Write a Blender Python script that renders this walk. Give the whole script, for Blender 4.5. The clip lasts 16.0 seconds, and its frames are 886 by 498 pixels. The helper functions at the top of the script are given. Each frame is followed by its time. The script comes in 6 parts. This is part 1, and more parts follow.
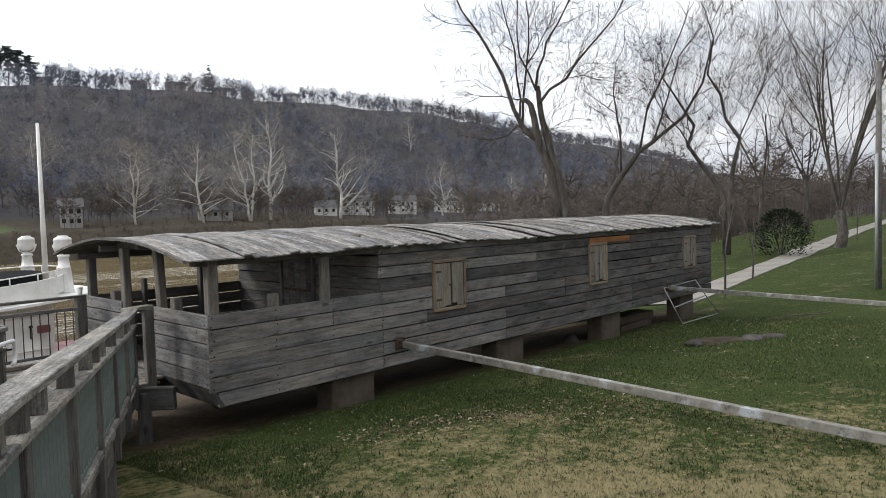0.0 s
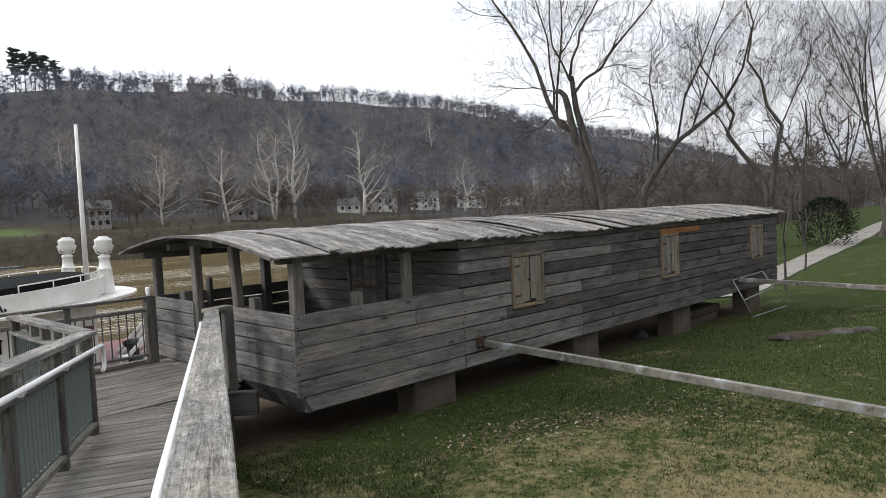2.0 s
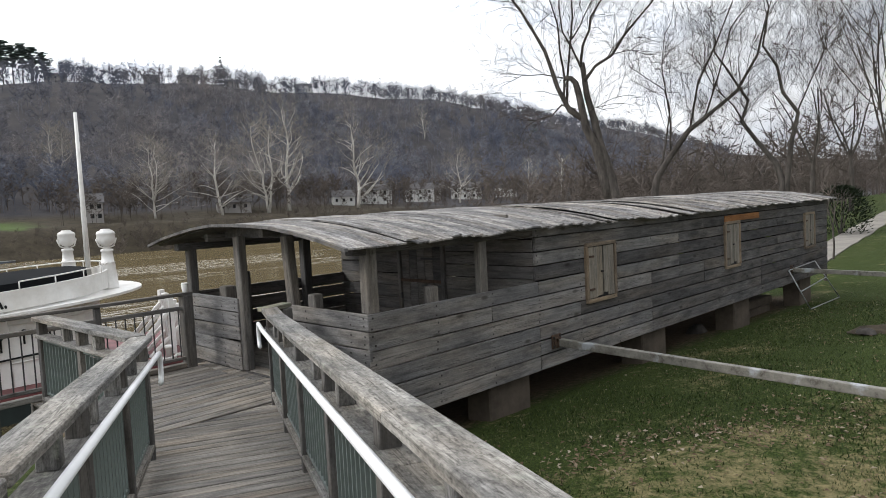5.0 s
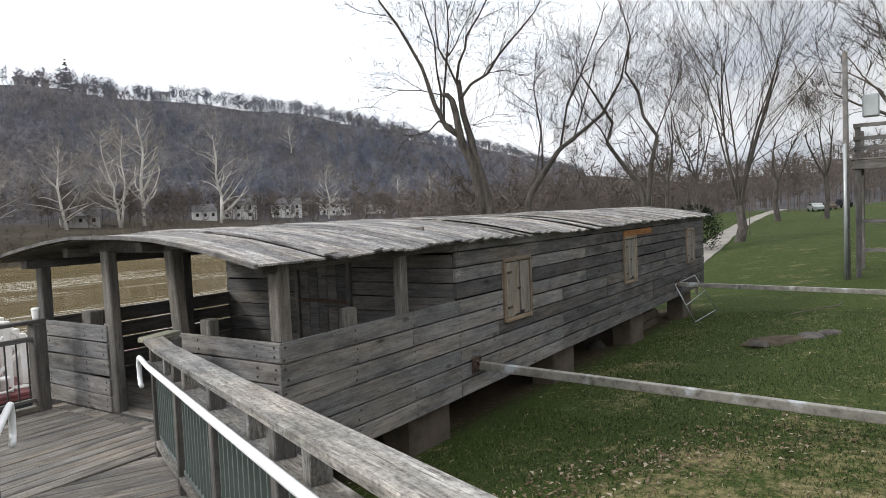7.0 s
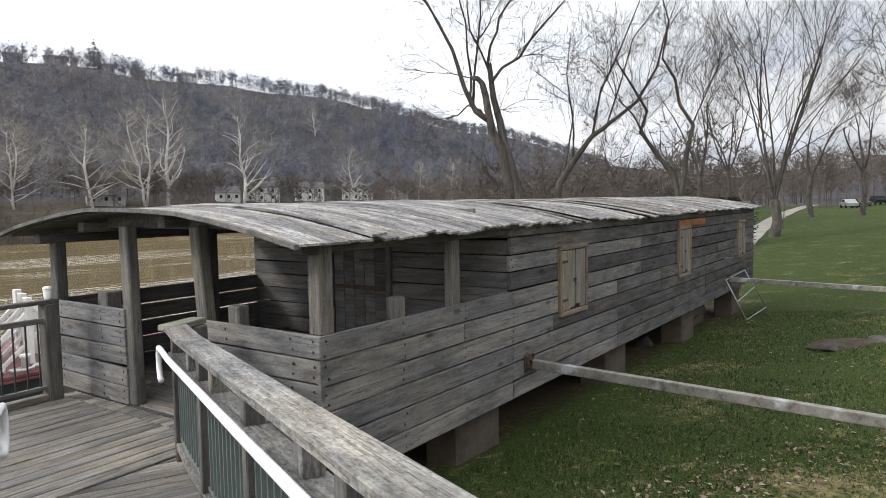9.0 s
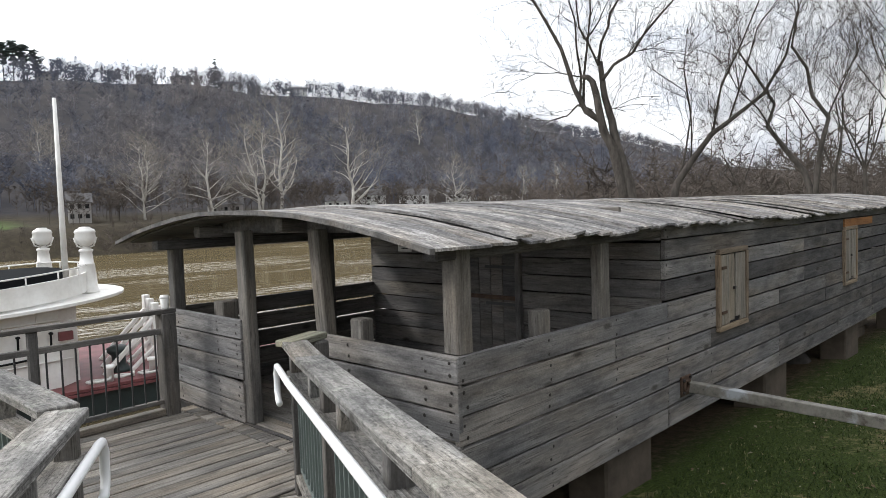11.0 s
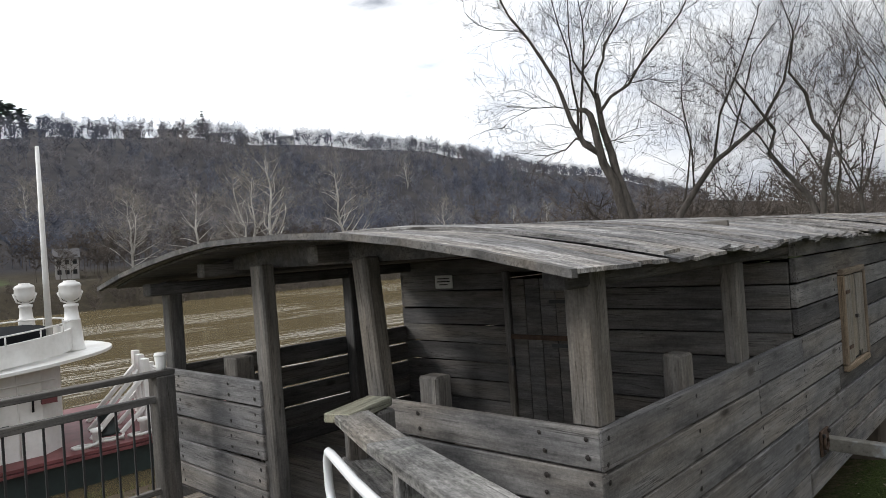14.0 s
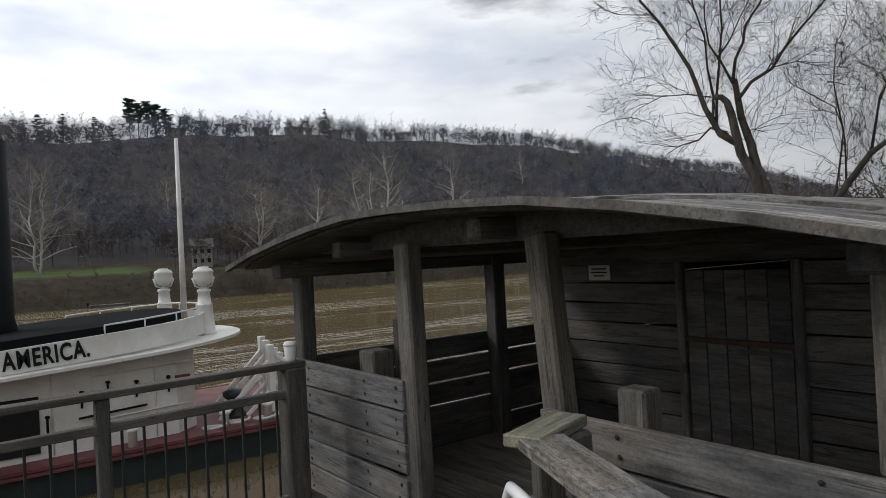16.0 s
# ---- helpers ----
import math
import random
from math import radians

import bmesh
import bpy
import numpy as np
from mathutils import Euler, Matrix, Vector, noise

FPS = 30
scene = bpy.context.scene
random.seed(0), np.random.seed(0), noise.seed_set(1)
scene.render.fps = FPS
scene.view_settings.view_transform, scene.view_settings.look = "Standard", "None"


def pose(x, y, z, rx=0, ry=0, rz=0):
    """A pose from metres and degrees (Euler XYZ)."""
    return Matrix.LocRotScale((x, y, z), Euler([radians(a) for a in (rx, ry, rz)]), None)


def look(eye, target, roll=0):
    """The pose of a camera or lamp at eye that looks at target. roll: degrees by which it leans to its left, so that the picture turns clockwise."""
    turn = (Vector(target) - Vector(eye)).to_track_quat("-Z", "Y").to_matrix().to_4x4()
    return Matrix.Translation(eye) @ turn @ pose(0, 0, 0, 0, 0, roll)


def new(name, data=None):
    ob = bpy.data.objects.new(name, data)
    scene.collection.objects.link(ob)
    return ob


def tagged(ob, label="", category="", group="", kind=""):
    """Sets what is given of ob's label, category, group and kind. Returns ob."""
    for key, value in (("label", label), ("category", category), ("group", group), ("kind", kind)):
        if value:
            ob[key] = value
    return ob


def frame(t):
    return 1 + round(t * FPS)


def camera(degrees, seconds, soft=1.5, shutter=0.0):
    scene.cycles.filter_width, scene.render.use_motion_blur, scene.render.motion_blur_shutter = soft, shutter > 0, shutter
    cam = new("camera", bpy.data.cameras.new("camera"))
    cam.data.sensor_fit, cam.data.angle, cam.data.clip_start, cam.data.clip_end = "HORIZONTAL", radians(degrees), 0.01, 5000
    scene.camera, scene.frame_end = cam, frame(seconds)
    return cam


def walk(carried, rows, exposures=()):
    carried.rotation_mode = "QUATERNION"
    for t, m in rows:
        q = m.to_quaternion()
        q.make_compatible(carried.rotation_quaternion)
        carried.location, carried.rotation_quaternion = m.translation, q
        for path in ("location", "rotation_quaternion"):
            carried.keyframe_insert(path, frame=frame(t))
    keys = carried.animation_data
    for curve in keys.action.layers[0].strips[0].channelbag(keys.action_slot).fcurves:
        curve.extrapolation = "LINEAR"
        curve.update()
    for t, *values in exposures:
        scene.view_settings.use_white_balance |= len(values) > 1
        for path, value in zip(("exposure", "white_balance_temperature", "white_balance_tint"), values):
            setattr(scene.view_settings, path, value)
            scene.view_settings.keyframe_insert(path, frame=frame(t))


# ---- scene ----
cam = camera(65.9, 16.0, soft=0.5)
PATH = [
    (0, (-4.043, -7.882, 2.087), (-2.596, -6.506, 1.988), -1.6),
    (0.5, (-4.116, -7.665, 2.102), (-2.729, -6.228, 1.998), -1.3),
    (1, (-4.099, -7.421, 2.089), (-2.796, -5.906, 2.005), -4.6),
    (1.5, (-4.168, -7.134, 2.084), (-2.803, -5.673, 2.021), -4.1),
    (2, (-4.289, -6.857, 2.061), (-2.885, -5.437, 1.952), -2.6),
    (2.5, (-4.216, -6.605, 2.084), (-2.934, -5.07, 2.074), -6.6),
    (3, (-4.256, -6.421, 2.056), (-2.989, -4.875, 1.972), -3.4),
    (3.5, (-4.307, -6.143, 2.042), (-2.964, -4.664, 1.954), -4.7),
    (3.7, (-4.338, -6.049, 2.035), (-2.996, -4.571, 1.906), -3.5),
    (5.8, (-4.179, -4.914, 2.016), (-2.703, -3.57, 1.894), -4.7),
    (6, (-4.126, -4.808, 2.023), (-2.636, -3.477, 1.93), -5.6),
    (6.5, (-4.042, -4.612, 2.007), (-2.49, -3.361, 1.846), -2.9),
    (7, (-4.006, -4.364, 1.974), (-2.342, -3.259, 1.871), -2.4),
    (7.5, (-3.883, -4.213, 1.96), (-2.215, -3.123, 1.786), -1.5),
    (8, (-3.739, -4.067, 1.943), (-2.16, -2.848, 1.801), -2.1),
    (8.5, (-3.61, -3.858, 1.919), (-1.994, -2.692, 1.748), -0.8),
    (9, (-3.51, -3.604, 1.904), (-1.882, -2.451, 1.766), -1.0),
    (9.5, (-3.329, -3.363, 1.882), (-1.822, -2.05, 1.808), -2.4),
    (9.7, (-3.269, -3.307, 1.878), (-1.807, -1.945, 1.798), -1.4),
    (11.8, (-2.97, -2.551, 1.815), (-1.531, -1.168, 1.688), -1.9),
    (12, (-2.932, -2.467, 1.802), (-1.448, -1.132, 1.684), -1.8),
    (12.5, (-2.839, -2.179, 1.764), (-1.223, -1.006, 1.658), 0.6),
    (13, (-2.7, -1.987, 1.739), (-1.137, -0.743, 1.653), -1.1),
    (13.5, (-2.521, -1.753, 1.736), (-1.022, -0.434, 1.631), -3.1),
    (14, (-2.522, -1.519, 1.729), (-1.059, -0.156, 1.738), -4.0),
    (14.5, (-2.467, -1.309, 1.698), (-1.094, 0.144, 1.631), -2.1),
    (15, (-2.34, -1.132, 1.696), (-1.113, 0.447, 1.751), -3.7),
    (15.5, (-2.249, -0.929, 1.664), (-1.067, 0.683, 1.663), -2.9),
    (16, (-2.193, -0.675, 1.652), (-0.973, 0.91, 1.668), -2.9),
]
walk(cam, [(t, look(eye, target, roll)) for t, eye, target, roll in PATH], exposures=[(0.0, -1.42, 6250, 10), (3.0, -1.42, 6250, 10), (3.7, -1.45, 6250, 10), (6.5, -1.22, 6250, 10), (9.0, -1.05, 6250, 10), (12.0, -1.30, 6250, 10), (13.5, -1.42, 6250, 10), (14.5, -1.75, 6250, 10), (15.2, -2.05, 6250, 10), (16.0, -2.35, 6250, 10)])

# ---------------------------------------------------------------- light
W = bpy.data.worlds.new("sky")
scene.world = W
W.use_nodes = True
wn, wl = W.node_tree.nodes, W.node_tree.links
wn.clear()
SUN_AZ, SUN_EL = -42.0, 32.0          # degrees: east of +y, above the horizon
sky = wn.new("ShaderNodeTexSky")
sky.sky_type, sky.sun_disc = 'NISHITA', False
sky.sun_elevation, sky.sun_rotation = radians(SUN_EL), radians(SUN_AZ)
sky.air_density, sky.dust_density = 1.0, 2.0
skybg = wn.new("ShaderNodeBackground")
skybg.inputs[1].default_value = 0.15
wl.new(sky.outputs[0], skybg.inputs[0])
cloudbg = wn.new("ShaderNodeBackground")
cloudbg.inputs[1].default_value = 1.0
wtc = wn.new("ShaderNodeTexCoord")
wmap = wn.new("ShaderNodeMapping")
wmap.inputs["Scale"].default_value = (1.0, 1.0, 3.2)
wmap.inputs["Location"].default_value = (0.35, 0.1, 0.0)
wl.new(wtc.outputs["Generated"], wmap.inputs[0])
wnoise = wn.new("ShaderNodeTexNoise")
wnoise.inputs["Scale"].default_value, wnoise.inputs["Detail"].default_value, wnoise.inputs["Roughness"].default_value = 2.6, 7.0, 0.55
wl.new(wmap.outputs[0], wnoise.inputs["Vector"])
wramp = wn.new("ShaderNodeValToRGB")
wramp.color_ramp.elements[0].position, wramp.color_ramp.elements[1].position = 0.26, 0.43
wl.new(wnoise.outputs["Fac"], wramp.inputs[0])
wn2 = wn.new("ShaderNodeTexNoise")
wn2.inputs["Scale"].default_value, wn2.inputs["Detail"].default_value = 4.0, 6.0
wl.new(wmap.outputs[0], wn2.inputs["Vector"])
wr2 = wn.new("ShaderNodeValToRGB")
wr2.color_ramp.elements[0].position, wr2.color_ramp.elements[0].color = 0.36, (0.92, 0.97, 1.06, 1)
wr2.color_ramp.elements[1].position, wr2.color_ramp.elements[1].color = 0.56, (1.25, 1.25, 1.25, 1)
wl.new(wn2.outputs["Fac"], wr2.inputs[0])
wl.new(wr2.outputs[0], cloudbg.inputs[0])
# thin cloud glows towards the sun
wdot = wn.new("ShaderNodeVectorMath")
wdot.operation = 'DOT_PRODUCT'
wl.new(wtc.outputs["Generated"], wdot.inputs[0])
wdot.inputs[1].default_value = (math.sin(radians(SUN_AZ)) * math.cos(radians(SUN_EL)), math.cos(radians(SUN_AZ)) * math.cos(radians(SUN_EL)), math.sin(radians(SUN_EL)))
wglow = wn.new("ShaderNodeMapRange")
wglow.interpolation_type = 'SMOOTHSTEP'
for i, v in enumerate((-1.0, 0.75, 0.75, 4.5)):
    wglow.inputs[i + 1].default_value = v
wl.new(wdot.outputs["Value"], wglow.inputs[0])
wl.new(wglow.outputs[0], cloudbg.inputs[1])
wmix = wn.new("ShaderNodeMixShader")
wl.new(wramp.outputs[0], wmix.inputs[0])
wl.new(skybg.outputs[0], wmix.inputs[1])
wl.new(cloudbg.outputs[0], wmix.inputs[2])
wout = wn.new("ShaderNodeOutputWorld")
wl.new(wmix.outputs[0], wout.inputs[0])

sun_data = bpy.data.lights.new("sun", 'SUN')
sun_data.energy, sun_data.angle, sun_data.color = 5.0, radians(8), (1.0, 0.96, 0.91)
sun = new("sun", sun_data)
_s = Vector((math.sin(radians(SUN_AZ)) * math.cos(radians(SUN_EL)), math.cos(radians(SUN_AZ)) * math.cos(radians(SUN_EL)), math.sin(radians(SUN_EL))))
sun.matrix_world = look(_s * 200, (0, 0, 0))

# ---------------------------------------------------------------- materials


def base_mat(name, rough=0.8, metal=0.0, spec=0.3):
    m = bpy.data.materials.new(name)
    m.use_nodes = True
    b = m.node_tree.nodes["Principled BSDF"]
    b.inputs["Roughness"].default_value, b.inputs["Metallic"].default_value = rough, metal
    b.inputs["Specular IOR Level"].default_value = spec
    return m, m.node_tree.nodes, m.node_tree.links, b


def ramp_node(n, stops):
    r = n.new("ShaderNodeValToRGB")
    el = r.color_ramp.elements
    while len(el) < len(stops):
        el.new(0.5)
    for e, (p, c) in zip(el, stops):
        e.position, e.color = p, c
    return r


def tex(n, l, vec, scale, detail=4, rough=0.55, kind="ShaderNodeTexNoise"):
    t = n.new(kind)
    t.inputs["Scale"].default_value = scale
    if kind == "ShaderNodeTexNoise":
        t.inputs["Detail"].default_value, t.inputs["Roughness"].default_value = detail, rough
    l.new(vec, t.inputs["Vector"])
    return t


def mixrgb(n, l, a, b, fac, mode='MIX'):
    x = n.new("ShaderNodeMix")
    x.data_type, x.blend_type = 'RGBA', mode
    for sock, v in ((x.inputs[6], a), (x.inputs[7], b), (x.inputs[0], fac)):
        if hasattr(v, "links"):
            l.new(v, sock)
        else:
            sock.default_value = v
    return x.outputs[2]


def wood(name, dark, mid, light, rough=0.85, grain=1.0, stain=0.5, lichen=0.0, along="x", bump=0.35, spread=0.5, fleck=0.0):
    """Weathered board: long grain, cracks, blotches, a shade of its own for each board."""
    m, n, l, b = base_mat(name, rough, 0.0, 0.2)
    tc, oi = n.new("ShaderNodeTexCoord"), n.new("ShaderNodeObjectInfo")
    rnd = oi.outputs["Random"]
    off = n.new("ShaderNodeVectorMath")
    off.operation = 'MULTIPLY_ADD'
    comb = n.new("ShaderNodeCombineXYZ")
    for i in range(3):
        l.new(rnd, comb.inputs[i])
    l.new(comb.outputs[0], off.inputs[0])
    off.inputs[1].default_value = (37.0, 91.0, 53.0)
    l.new(tc.outputs["Object"], off.inputs[2])
    def stretched(lo, hi):
        mp_ = n.new("ShaderNodeMapping")
        mp_.inputs["Scale"].default_value = {"x": (lo, hi, hi), "y": (hi, lo, hi), "z": (hi, hi, lo)}[along]
        l.new(off.outputs[0], mp_.inputs[0])
        return mp_.outputs[0]
    fine = tex(n, l, stretched(5.0, 95.0 * grain), 1.0, 5, 0.7)
    mid_ = tex(n, l, stretched(1.6, 17.0 * grain), 1.0, 6, 0.7)
    blot = tex(n, l, stretched(1.5, 5.0), 1.0, 8, 0.7)
    crack = tex(n, l, stretched(0.9, 26.0 * grain), 1.0, 3, 0.5)
    both = n.new("ShaderNodeMix")
    both.inputs[0].default_value = 0.68
    l.new(fine.outputs["Fac"], both.inputs[2])
    l.new(mid_.outputs["Fac"], both.inputs[3])
    r1 = ramp_node(n, [(0.29, dark), (0.5, mid), (0.72, light)])
    l.new(both.outputs[0], r1.inputs[0])
    r2 = ramp_node(n, [(0.34, (0.4, 0.4, 0.41, 1)), (0.5, (0.95, 0.95, 0.95, 1)), (0.66, (1.2, 1.2, 1.2, 1))])
    l.new(blot.outputs["Fac"], r2.inputs[0])
    col = mixrgb(n, l, r1.outputs[0], r2.outputs[0], stain, 'MULTIPLY')
    wash = tex(n, l, stretched(0.7, 3.4), 1.0, 5, 0.6)
    rw = ramp_node(n, [(0.34, (0.72, 0.75, 0.8, 1)), (0.46, (0.95, 0.97, 1.0, 1)), (0.56, (1.05, 1.03, 1.0, 1)), (0.68, (1.1, 1.02, 0.92, 1))])
    l.new(wash.outputs["Fac"], rw.inputs[0])
    col = mixrgb(n, l, col, rw.outputs[0], 0.85, 'MULTIPLY')
    hair = tex(n, l, stretched(7.0, 260.0 * grain), 1.0, 3, 0.6)
    rh = ramp_node(n, [(0.38, (0.5, 0.49, 0.48, 1)), (0.5, (1, 1, 1, 1)), (0.66, (1.3, 1.3, 1.3, 1))])
    l.new(hair.outputs["Fac"], rh.inputs[0])
    col = mixrgb(n, l, col, rh.outputs[0], 0.16, 'MULTIPLY')
    rc = ramp_node(n, [(0.48, (1, 1, 1, 1)), (0.497, (0.12, 0.11, 0.1, 1)), (0.503, (0.12, 0.11, 0.1, 1)), (0.52, (1, 1, 1, 1))])
    l.new(crack.outputs["Fac"], rc.inputs[0])
    sel = ramp_node(n, [(0.44, (0, 0, 0, 1)), (0.54, (1, 1, 1, 1))])
    l.new(blot.outputs["Fac"], sel.inputs[0])
    col = mixrgb(n, l, col, mixrgb(n, l, (1, 1, 1, 1), rc.outputs[0], sel.outputs[0]), 0.62, 'MULTIPLY')
    speck = tex(n, l, off.outputs[0], 70.0, 3, 0.6)
    rsp = ramp_node(n, [(0.3, (0.66, 0.66, 0.66, 1)), (0.7, (1.25, 1.25, 1.25, 1))])
    l.new(speck.outputs["Fac"], rsp.inputs[0])
    col = mixrgb(n, l, col, rsp.outputs[0], 0.5, 'MULTIPLY')
    # each board its own shade
    rr = ramp_node(n, [(0.0, (1 - spread, 1 - spread, 1 - spread * 0.95, 1)), (0.55, (1, 0.99, 0.97, 1)), (1.0, (1 + 0.35 * spread, 1 + 0.33 * spread, 1 + 0.3 * spread, 1))])
    l.new(rnd, rr.inputs[0])
    col = mixrgb(n, l, col, rr.outputs[0], 1.0, 'MULTIPLY')
    # knots
    knot = n.new("ShaderNodeTexVoronoi")
    mp3 = n.new("ShaderNodeMapping")
    mp3.inputs["Scale"].default_value = {"x": (1.6, 4.0, 4.0), "y": (4.0, 1.1, 4.0), "z": (4.0, 4.0, 1.1)}[along]
    l.new(off.outputs[0], mp3.inputs[0])
    knot.inputs["Scale"].default_value = 1.0
    l.new(mp3.outputs[0], knot.inputs["Vector"])
    rk = ramp_node(n, [(0.06, (0.3, 0.28, 0.25, 1)), (0.13, (1, 1, 1, 1))])
    l.new(knot.outputs["Distance"], rk.inputs[0])
    col = mixrgb(n, l, col, rk.outputs[0], 0.8, 'MULTIPLY')
    if fleck:
        fk = tex(n, l, stretched(22.0, 60.0), 1.0, 6, 0.8)
        rf = ramp_node(n, [(0.36, (0.22, 0.21, 0.2, 1)), (0.47, (0.9, 0.9, 0.9, 1)), (0.64, (1.5, 1.5, 1.5, 1))])
        l.new(fk.outputs["Fac"], rf.inputs[0])
        col = mixrgb(n, l, col, rf.outputs[0], fleck, 'MULTIPLY')
    if lichen:
        li = tex(n, l, off.outputs[0], 9.0, 8, 0.7)
        rl = ramp_node(n, [(0.56, (0, 0, 0, 1)), (0.68, (1, 1, 1, 1))])
        l.new(li.outputs["Fac"], rl.inputs[0])
        fl = n.new("ShaderNodeMath")
        fl.operation = 'MULTIPLY'
        fl.inputs[1].default_value = lichen
        l.new(rl.outputs[0], fl.inputs[0])
        col = mixrgb(n, l, col, (0.42, 0.44, 0.36, 1), fl.outputs[0])
    l.new(col, b.inputs["Base Color"])
    bm_ = n.new("ShaderNodeBump")
    bm_.inputs["Strength"].default_value, bm_.inputs["Distance"].default_value = bump, 0.006
    l.new(both.outputs[0], bm_.inputs["Height"])
    l.new(bm_.outputs[0], b.inputs["Normal"])
    return m


def plain(name, col, rough=0.6, metal=0.0, var=0.25, scale=6.0, spec=0.4, bump=0.1, dirt=(0.5, 0.5, 0.5, 1)):
    """Paint, metal, concrete: one colour with two scales of dirt."""
    m, n, l, b = base_mat(name, rough, metal, spec)
    tc = n.new("ShaderNodeTexCoord")
    a = tex(n, l, tc.outputs["Object"], scale, 6, 0.6)
    c = tex(n, l, tc.outputs["Object"], scale * 9, 4, 0.6)
    r = ramp_node(n, [(0.35, dirt), (0.65, (1.08, 1.08, 1.08, 1))])
    l.new(a.outputs["Fac"], r.inputs[0])
    r2 = ramp_node(n, [(0.3, (0.75, 0.75, 0.75, 1)), (0.6, (1.05, 1.05, 1.05, 1))])
    l.new(c.outputs["Fac"], r2.inputs[0])
    o = mixrgb(n, l, col, r.outputs[0], var * 2, 'MULTIPLY')
    o = mixrgb(n, l, o, r2.outputs[0], var, 'MULTIPLY')
    l.new(o, b.inputs["Base Color"])
    bp = n.new("ShaderNodeBump")
    bp.inputs["Strength"].default_value, bp.inputs["Distance"].default_value = bump, 0.004
    l.new(c.outputs["Fac"], bp.inputs["Height"])
    l.new(bp.outputs[0], b.inputs["Normal"])
    return m


M_HULL = wood("weathered_hull_board", (0.09, 0.085, 0.079, 1), (0.175, 0.166, 0.157, 1), (0.27, 0.258, 0.245, 1), stain=0.95, spread=0.22)
M_WALL = wood("weathered_cabin_board", (0.045, 0.042, 0.04, 1), (0.1, 0.094, 0.089, 1), (0.175, 0.166, 0.158, 1), stain=1.0, spread=0.34)
# Same grey boards, toned below the hull's colour for shade under the roof.
M_DARK = wood("shade_darkened_board", (0.055, 0.051, 0.047, 1), (0.115, 0.108, 0.1, 1), (0.19, 0.179, 0.167, 1), stain=0.8, spread=0.3)
M_POST = wood("grey_post_timber", (0.06, 0.055, 0.049, 1), (0.12, 0.112, 0.102, 1), (0.19, 0.178, 0.163, 1), stain=0.75, spread=0.25)
M_MOSS = wood("mossy_cap_timber", (0.06, 0.06, 0.045, 1), (0.17, 0.168, 0.13, 1), (0.3, 0.295, 0.235, 1), stain=0.6, lichen=0.3, bump=0.7)
M_RAIL = wood("weathered_rail_timber", (0.055, 0.051, 0.046, 1), (0.2, 0.19, 0.173, 1), (0.38, 0.363, 0.335, 1), stain=0.9, lichen=0.35, bump=0.9, spread=0.25, fleck=0.75)
M_DECK = wood("worn_deck_board", (0.085, 0.075, 0.064, 1), (0.2, 0.183, 0.16, 1), (0.33, 0.305, 0.272, 1), stain=0.85, spread=0.35, bump=0.5)
M_ROOF = wood("silvered_roof_board", (0.04, 0.036, 0.032, 1), (0.225, 0.212, 0.198, 1), (0.52, 0.5, 0.47, 1), stain=1.0, along="y", bump=0.9, spread=0.4, lichen=0.15, fleck=0.8)
M_NEWWOOD = wood("fresh_brown_board", (0.12, 0.05, 0.018, 1), (0.26, 0.12, 0.045, 1), (0.36, 0.18, 0.075, 1), stain=0.5, spread=0.2)
M_SHUT = wood("tan_shutter_board", (0.09, 0.08, 0.065, 1), (0.2, 0.18, 0.15, 1), (0.32, 0.29, 0.245, 1), stain=0.55, spread=0.3, along="z")
M_FRAME = wood("window_frame_timber", (0.1, 0.075, 0.05, 1), (0.2, 0.155, 0.11, 1), (0.3, 0.245, 0.18, 1), stain=0.5, spread=0.3)
M_NAIL = plain("rusty_nail", (0.03, 0.025, 0.022, 1), 0.7, 0.3)
M_RUST = plain("brown_rusted_iron", (0.075, 0.045, 0.028, 1), 0.85, 0.1, 0.6, 14.0)
M_GREEN = plain("green_painted_steel", (0.125, 0.15, 0.138, 1), 0.5, 0.0, 0.3, 3.0)
M_BLACK = plain("black_painted_steel", (0.035, 0.035, 0.035, 1), 0.5, 0.0, 0.3, 3.0)
M_WHITE = plain("white_painted_pipe", (0.78, 0.78, 0.77, 1), 0.35, 0.0, 0.08, 2.0, 0.5)
M_GALV = plain("galvanised_steel", (0.3, 0.31, 0.3, 1), 0.45, 0.55, 0.2, 1.2, 0.5)
M_BEAM, n, l, b = base_mat("worn_painted_beam", 0.55, 0.1, 0.4)
beam_at = n.new("ShaderNodeTexCoord").outputs["Object"]
beam_wear, beam_grime = tex(n, l, beam_at, 2.3, 7, 0.65), tex(n, l, beam_at, 11.0, 6, 0.7)
beam_r1 = ramp_node(n, [(0.3, (0.05, 0.04, 0.03, 1)), (0.45, (0.14, 0.13, 0.11, 1)), (0.7, (0.22, 0.205, 0.175, 1))])
l.new(beam_grime.outputs["Fac"], beam_r1.inputs[0])
beam_r2 = ramp_node(n, [(0.55, (0, 0, 0, 1)), (0.64, (0.75, 0.75, 0.75, 1))])
l.new(beam_wear.outputs["Fac"], beam_r2.inputs[0])
l.new(mixrgb(n, l, beam_r1.outputs[0], (0.36, 0.38, 0.4, 1), beam_r2.outputs[0]), b.inputs["Base Color"])
M_PIER = plain("stained_concrete", (0.09, 0.073, 0.056, 1), 0.9, 0.0, 0.4, 2.5, 0.2, 0.5)
M_PATH = plain("pale_concrete_path", (0.25, 0.23, 0.2, 1), 0.9, 0.0, 0.25, 0.6, 0.2, 0.3)
